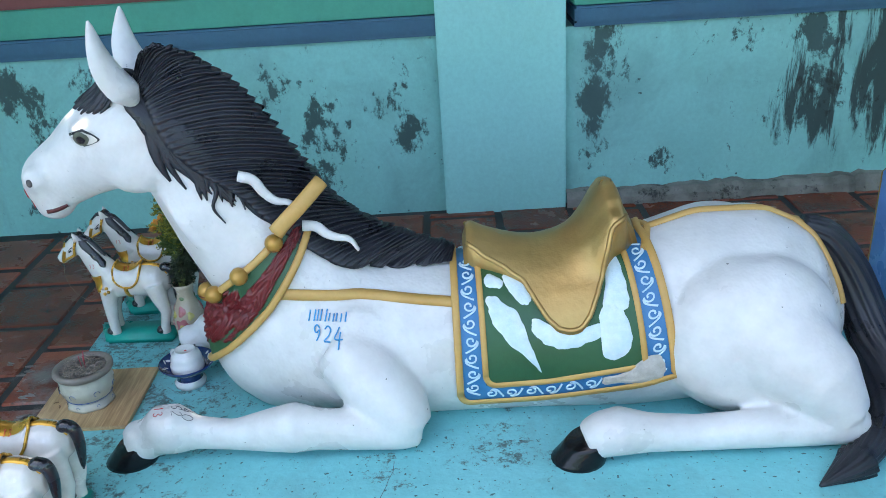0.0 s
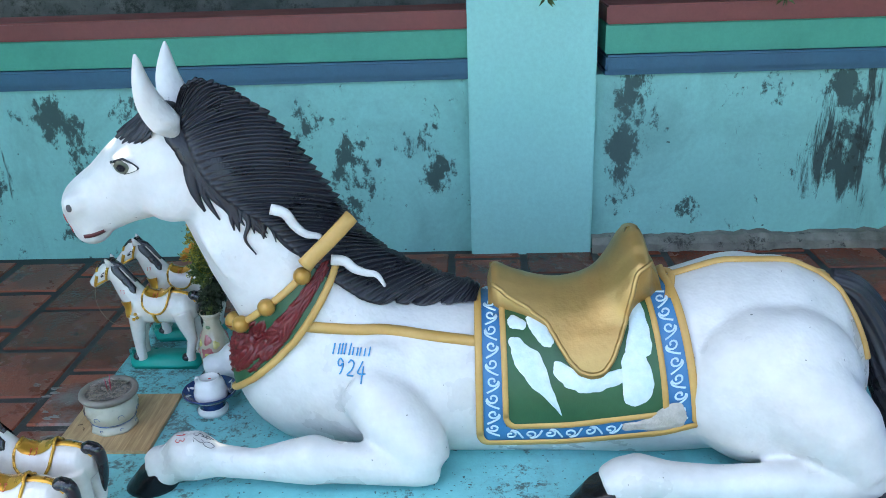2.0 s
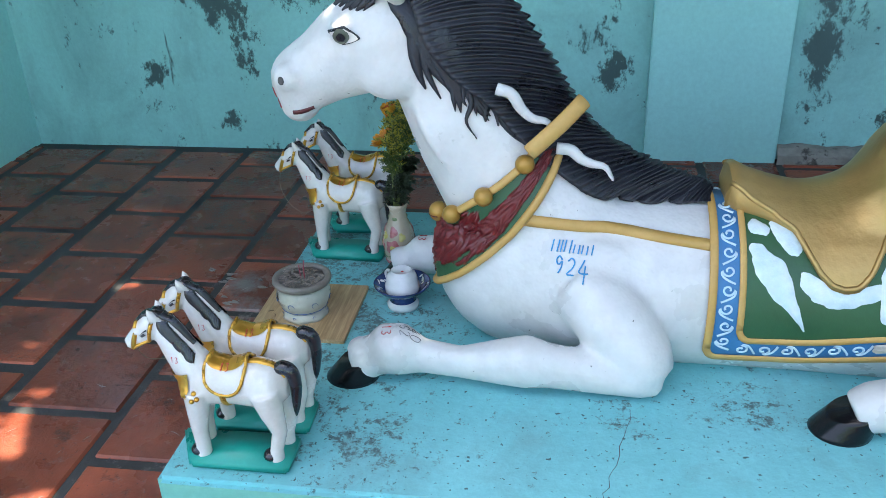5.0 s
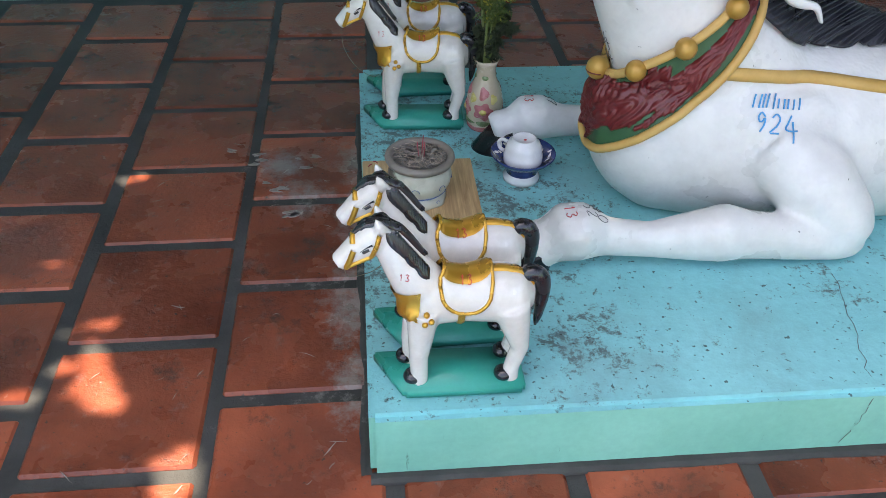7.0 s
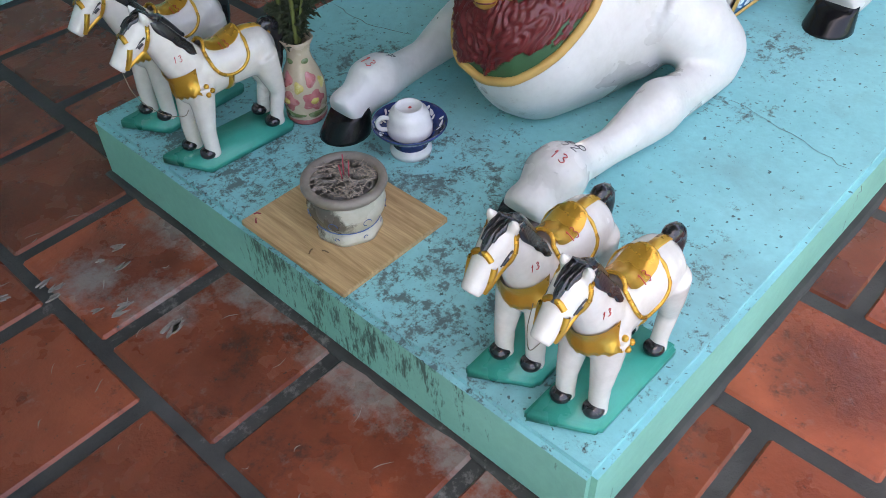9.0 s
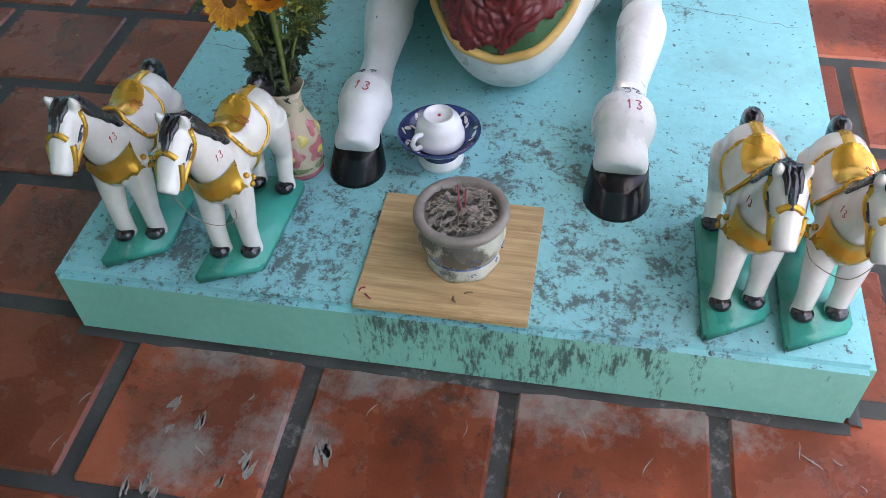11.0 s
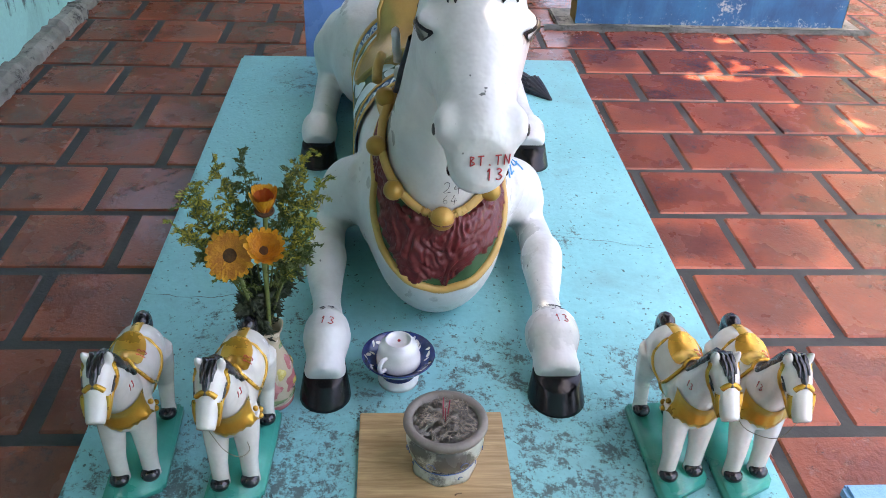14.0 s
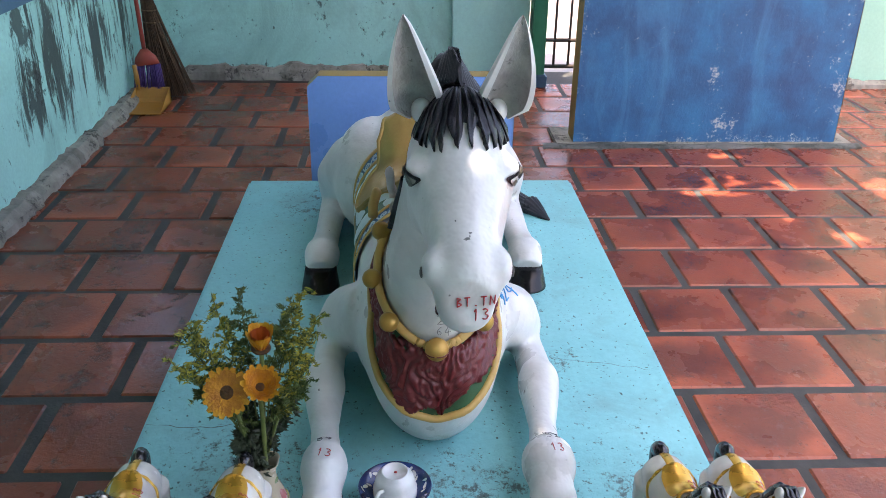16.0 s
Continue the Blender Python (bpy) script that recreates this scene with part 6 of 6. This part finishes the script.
def soft_broom():
    ob = empty("soft_broom", pose(3.62, 1.98, 0), "red plastic broom with purple bristles, standing in the dustpan", "broom")
    b = Build()
    b.tube([(0.0, -0.01, 0.27), (0.10, 0.045, 1.1)], 0.011, mat_red_plastic, 10)
    b.under("handle", ob)
    b = Build()
    b.tube([(0, -0.01, 0.275), (-0.01, -0.015, 0.235), (-0.015, -0.02, 0.195)], [(0.018, 0.014), (0.055, 0.022), (0.068, 0.024)], mat_red_plastic, 16, side=(0, 1, 0))
    b.under("head", ob)
    b = Build()
    rnd = random.Random(4)
    for k in range(160):
        y, x = rnd.uniform(-0.064, 0.064), rnd.uniform(-0.016, 0.016)
        b.tube([(-0.015 + x, -0.02 + y, 0.20), (-0.03 + x * 1.6, -0.022 + y * 1.15, 0.075 + rnd.uniform(0, 0.012))], 0.0018, mat_purple, 4)
    tagged(b.under("bristles", ob, "purple bristles"), kind="stuff")


soft_broom()


def dustpan():
    ob = empty("dustpan", pose(3.46, 1.94, 0, 0, 0, 0), "orange plastic dustpan on the floor beside the brooms", "dustpan")
    b = Build()
    n = 12
    rows = []
    for k in range(n + 1):
        t = k / n
        y = 0.09 - 0.18 * t
        rows.append([(-0.11, y, 0.004), (0.10, y, 0.006), (0.118, y, 0.03), (0.122, y, 0.085), (0.112, y, 0.085), (0.10, y, 0.03), (0.09, y, 0.014), (-0.11, y, 0.008)])
    b.rings(rows, mat_orange_plastic)
    for y in (0.09, -0.09):
        b.add([(-0.11, y, 0.004), (0.118, y, 0.004), (0.122, y, 0.085), (0.03, y, 0.06), (-0.11, y + 0.0, 0.012), (-0.11, y * 0.96, 0.004), (0.118, y * 0.96, 0.004), (0.122, y * 0.96, 0.085), (0.03, y * 0.96, 0.06), (-0.11, y * 0.96, 0.012)],
              [(0, 1, 2, 3, 4), (9, 8, 7, 6, 5), (2, 3, 8, 7), (3, 4, 9, 8)], mat_orange_plastic)
    b.under("pan", ob, smooth=False)
    b = Build()
    b.tube([(0.115, 0.07, 0.07), (0.118, 0.075, 0.14), (0.12, 0.08, 0.20)], [(0.012, 0.010), (0.014, 0.009), (0.012, 0.008)], mat_orange_plastic, 10)
    b.under("handle", ob)


dustpan()

# ---- the shading tree ----
tree = empty("shade_tree", pose(-2.6, 3.0, 0), "leafy tree whose crown shades the yard", "tree")
b = Build()
b.tube([(0, 0, -0.05), (0.05, -0.05, 1.8), (0.15, -0.2, 3.0), (0.5, -0.5, 3.9)], [0.16, 0.13, 0.11, 0.05], mat_bark, 14)
b.under("trunk", tree)
rnd = random.Random(7)
for k in range(9):
    a = -1.5 + 0.28 * k
    b = Build()
    b.tube(spline([(0.10, -0.12, 2.8 + 0.1 * (k % 3)), (1.2 * math.cos(a) + 0.6, 1.2 * math.sin(a) - 0.3, 3.45), (3.6 * math.cos(a) + 1.2, 3.6 * math.sin(a) - 0.5, 3.65), (4.3 * math.cos(a) + 1.3, 4.3 * math.sin(a) - 0.5, 3.65)], 14),
           [0.06 * (1 - 0.8 * i / 13) for i in range(14)], mat_bark, 8)
    b.under("limb", tree)
# gaps in the crown, by where their light falls: x, y, z and radius
GAPS = [(-0.567, 0.899, 0, 0.045), (-0.617, 1.013, 0, 0.035), (-0.659, 0.569, 0, 0.04), (-0.516, 0.364, 0, 0.045), (-0.512, 0.282, 0, 0.06), (-0.452, 0.19, 0, 0.045), (-0.462, 0.68, 0, 0.025), (-0.303, 0.057, 0, 0.05),
        (-0.288, -0.02, 0, 0.04), (-0.60, 0.227, 0, 0.03), (-0.10, 0.27, 0, 0.03), (0.584, 0.212, TOP, 0.025), (0.471, 0.347, TOP, 0.035), (0.434, 0.40, TOP, 0.03), (1.017, 0.117, TOP, 0.035), (0.637, 0.901, TOP, 0.03), (1.03, 0.912, TOP, 0.03),
        (0.50, 0.345, 0.25, 0.04), (2.36, -0.72, 0, 0.12), (2.72, -0.84, 0, 0.06), (2.0, -0.86, 0, 0.05), (1.86, -0.99, 0, 0.06), (2.36, -0.94, 0, 0.07), (2.30, -0.56, 0, 0.05),
        (0.60, 0.73, 0.40, 0.035), (0.62, 0.70, 0.34, 0.025), (2.17, 0.86, 0.48, 0.04), (2.17, 0.78, 0.40, 0.045), (2.17, 0.70, 0.50, 0.02), (1.45, 0.10, TOP, 0.02), (0.0, 0.10, 0.08, 0.05)]
crown = Build()
for k in range(73000):
    p = Vector((rnd.uniform(-2.9, 3.2), rnd.uniform(-0.72, 3.0), rnd.uniform(3.3, 4.1)))
    # two crown patches added out of view, to shade the screen and far corner
    if k >= 60000:
        p = Vector((rnd.uniform(1.6, 3.7), rnd.uniform(-2.2, -0.80), rnd.uniform(3.3, 4.1)))
    if k >= 66000:
        p = Vector((rnd.uniform(3.2, 5.0), rnd.uniform(0.6, 3.0), rnd.uniform(3.3, 4.1)))
    n1 = Vector((rnd.uniform(-1, 1), rnd.uniform(-1, 1), rnd.uniform(-0.35, 0.35))).normalized()
    n2 = n1.cross(Vector((rnd.uniform(-0.4, 0.4), rnd.uniform(-0.4, 0.4), 1))).normalized()
    sz = rnd.uniform(0.055, 0.085)
    shut = True
    for gx, gy, gz, gr in GAPS:
        q = p - SUN_DIR * ((p.z - gz) / SUN_DIR.z)
        if math.hypot(q.x - gx, q.y - gy) + 0.045 * noise.noise((q.x * 17, q.y * 17, gx)) < gr * ((0.85 if gx < 0 else 0.80) if gz == 0 else (0.26 if gz == TOP else 0.10)) + (0.010 if gz > TOP else (0.022 if gx < 0 or gz > 0 else 0.032)) + 0.02 * rnd.random():
            shut = rnd.random() < 0.04
            break
    if shut:
        crown.add([p - n1 * sz, p + n2 * sz * 0.5, p + n1 * sz, p - n2 * sz * 0.5], [(0, 1, 2, 3)], mat_canopy)
crown_ob = crown.under("crown", tree, "dense green foliage")
crown_ob.matrix_parent_inverse = tree.matrix_world.inverted()
tagged(crown_ob, kind="stuff")
for x, y, z in ((1.272, 1.9, 1.005), (2.095, 1.9, 0.985), (2.15, 1.92, 1.0)):
    b = Build()
    top = Vector((x - 0.4, y - 0.1, 3.7))
    line = spline([top, (x + 0.03, y, 2.3), (x, y, z)], 24)
    b.tube(line, 0.0025, mat_stem, 5)
    for j in range(60):
        q = line[rnd.randint(12, 23)]
        d = Vector((rnd.uniform(-1, 1), rnd.uniform(-0.5, 0.5), rnd.uniform(-1, 0.1))).normalized()
        s_ = d.orthogonal().normalized()
        b.add([q, q + d * 0.02 + s_ * 0.008, q + d * 0.045, q + d * 0.02 - s_ * 0.008], [(0, 1, 2, 3)], mat_leaf)
    t = b.under("hanging_twig", tree, "thin hanging leafy twig")
    t.matrix_parent_inverse = tree.matrix_world.inverted()

# ---- floor tiles, one by one ----
def tile_mesh(seed, w, d):
    rnd = random.Random(seed)
    bm = bmesh.new()
    bmesh.ops.create_cube(bm, size=1.0)
    for v in bm.verts:
        v.co = Vector((v.co.x * w + rnd.uniform(-0.0025, 0.0025), v.co.y * d + rnd.uniform(-0.0025, 0.0025), (v.co.z - 0.5) * 0.022 + (rnd.uniform(-0.0012, 0.0) if v.co.z > 0 else 0)))
    top = [e for e in bm.edges if all(v.co.z > -0.01 for v in e.verts)] + [e for e in bm.edges if abs(e.verts[0].co.z - e.verts[1].co.z) > 0.01]
    bmesh.ops.bevel(bm, geom=top, offset=0.005, segments=1, affect="EDGES")
    me = bpy.data.meshes.new("tile")
    bm.to_mesh(me)
    bm.free()
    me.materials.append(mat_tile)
    return me


GAP, PX, PY = 0.026, 0.285, 0.295
ROWS = [-1.77, -1.47, -1.17, -0.87, -0.57, -0.268, 0.035, 0.330, 0.619, 0.911, 1.199, 1.483, 1.760, 2.040, 2.322, 2.600, 2.880, 3.160, 3.440, 3.720, 4.020]
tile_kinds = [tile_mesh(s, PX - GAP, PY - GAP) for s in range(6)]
half_kinds = {}
rnd = random.Random(12)


def lay_tile(x0, x1, y0, y1):
    w, d = round(x1 - x0, 2), round(y1 - y0, 2)
    if w < 0.03 or d < 0.03:
        return
    if abs(w - round(PX - GAP, 2)) < 0.011 and abs(d - round(PY - GAP, 2)) < 0.011:
        me = rnd.choice(tile_kinds)
    else:
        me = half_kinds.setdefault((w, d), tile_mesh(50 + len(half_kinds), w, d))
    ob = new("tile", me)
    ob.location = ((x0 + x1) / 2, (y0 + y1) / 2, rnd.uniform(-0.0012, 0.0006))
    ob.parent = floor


for k in range(-5, 15):
    x0, x1 = ROWS[k + 5] + GAP / 2, ROWS[k + 6] - GAP / 2
    beside = x1 > 0.0 and x0 < 2.09
    for part_side in ("left", "right"):
        pitch = PY
        if k <= 0:
            shift, pitch = (0.180 if k % 2 == 0 else 0.330), 0.307
        elif part_side == "left":
            shift, pitch = (1.372 if k % 2 == 0 else 1.507), 0.302
        else:
            shift = -0.280 if k % 2 == 0 else -0.100
        lo, hi = (0.6, 2.03) if part_side == "left" else (-2.6, 0.6)
        if k <= 0:
            lo, hi = (-2.6, 2.03) if part_side == "left" else (0, 0)
        for j in range(-14, 10):
            y0 = max(lo, shift + pitch * j + GAP / 2)
            y1 = min(hi, shift + pitch * (j + 1) - GAP / 2)
            if y1 <= y0:
                continue
            if beside and y0 >= 0.0 and y1 <= W0 and x0 >= 0.0 and x1 <= 2.09:
                continue
            lay_tile(max(x0, -1.52), x1, y0, y1)


# pale dried cement splashes on the tiles before the plinth
rnd = random.Random(31)
for x, y, size in ((-0.324, 1.026, 0.012), (-0.246, 0.98, 0.016), (-0.197, 0.842, 0.020), (-0.118, 0.984, 0.013), (-0.138, 0.931, 0.015), (-0.163, 0.74, 0.017), (-0.15, 0.745, 0.013),
                   (-0.158, 0.977, 0.007), (-0.255, 1.00, 0.013), (-0.225, 0.87, 0.010), (-0.262, 0.955, 0.012)):
    b = Build()
    turn = rnd.uniform(-0.5, 0.4)
    for streak in range(4):
        a = turn + rnd.uniform(-0.18, 0.18)
        ux, uy = math.cos(a), math.sin(a)
        ln, w = size * rnd.uniform(1.0, 2.2), size * rnd.uniform(0.16, 0.34)
        ox, oy = rnd.uniform(-0.5, 0.5) * size, rnd.uniform(-0.6, 0.6) * size
        ring = []
        for j in range(14):
            t = 2 * math.pi * j / 14
            px, py = -ln * 0.5 * math.cos(t) * rnd.uniform(0.9, 1.1), w * math.sin(t) * (0.65 + 0.35 * math.cos(t)) * rnd.uniform(0.75, 1.2)
            ring.append((x + ox + ux * px - uy * py, y + oy + uy * px + ux * py))
        b.add([(p, q, 0.0016) for p, q in ring] + [(p, q, -0.002) for p, q in ring], [tuple(range(14))] + [(j, (j + 1) % 14, 14 + (j + 1) % 14, 14 + j) for j in range(14)], mat_splash)
    b.under("cement_splash", floor, "pale dried cement splash", smooth=False)


# fine pale scuffs trodden into the tiles before the plinth
rnd = random.Random(44)
for k in range(46):
    x, y = rnd.uniform(-0.50, -0.05), rnd.uniform(-0.05, 1.15)
    a, ln, w = rnd.gauss(0.3, 0.5), rnd.uniform(0.008, 0.034), rnd.uniform(0.0006, 0.0017)
    b = Build()
    rows = []
    for j in range(7):
        t = j / 6
        px, py = x + ln * t * math.cos(a), y + ln * t * math.sin(a) + 0.004 * math.sin(t * 3 + k)
        ww = w * math.sin(math.pi * (0.08 + 0.84 * t)) * rnd.uniform(0.7, 1.2)
        rows.append([(px - ww * math.sin(a), py + ww * math.cos(a), 0.0012), (px + ww * math.sin(a), py - ww * math.cos(a), 0.0012)])
    b.rings(rows, mat_splash, closed=False)
    b.under("scuff", floor, "fine pale scuff", smooth=False)
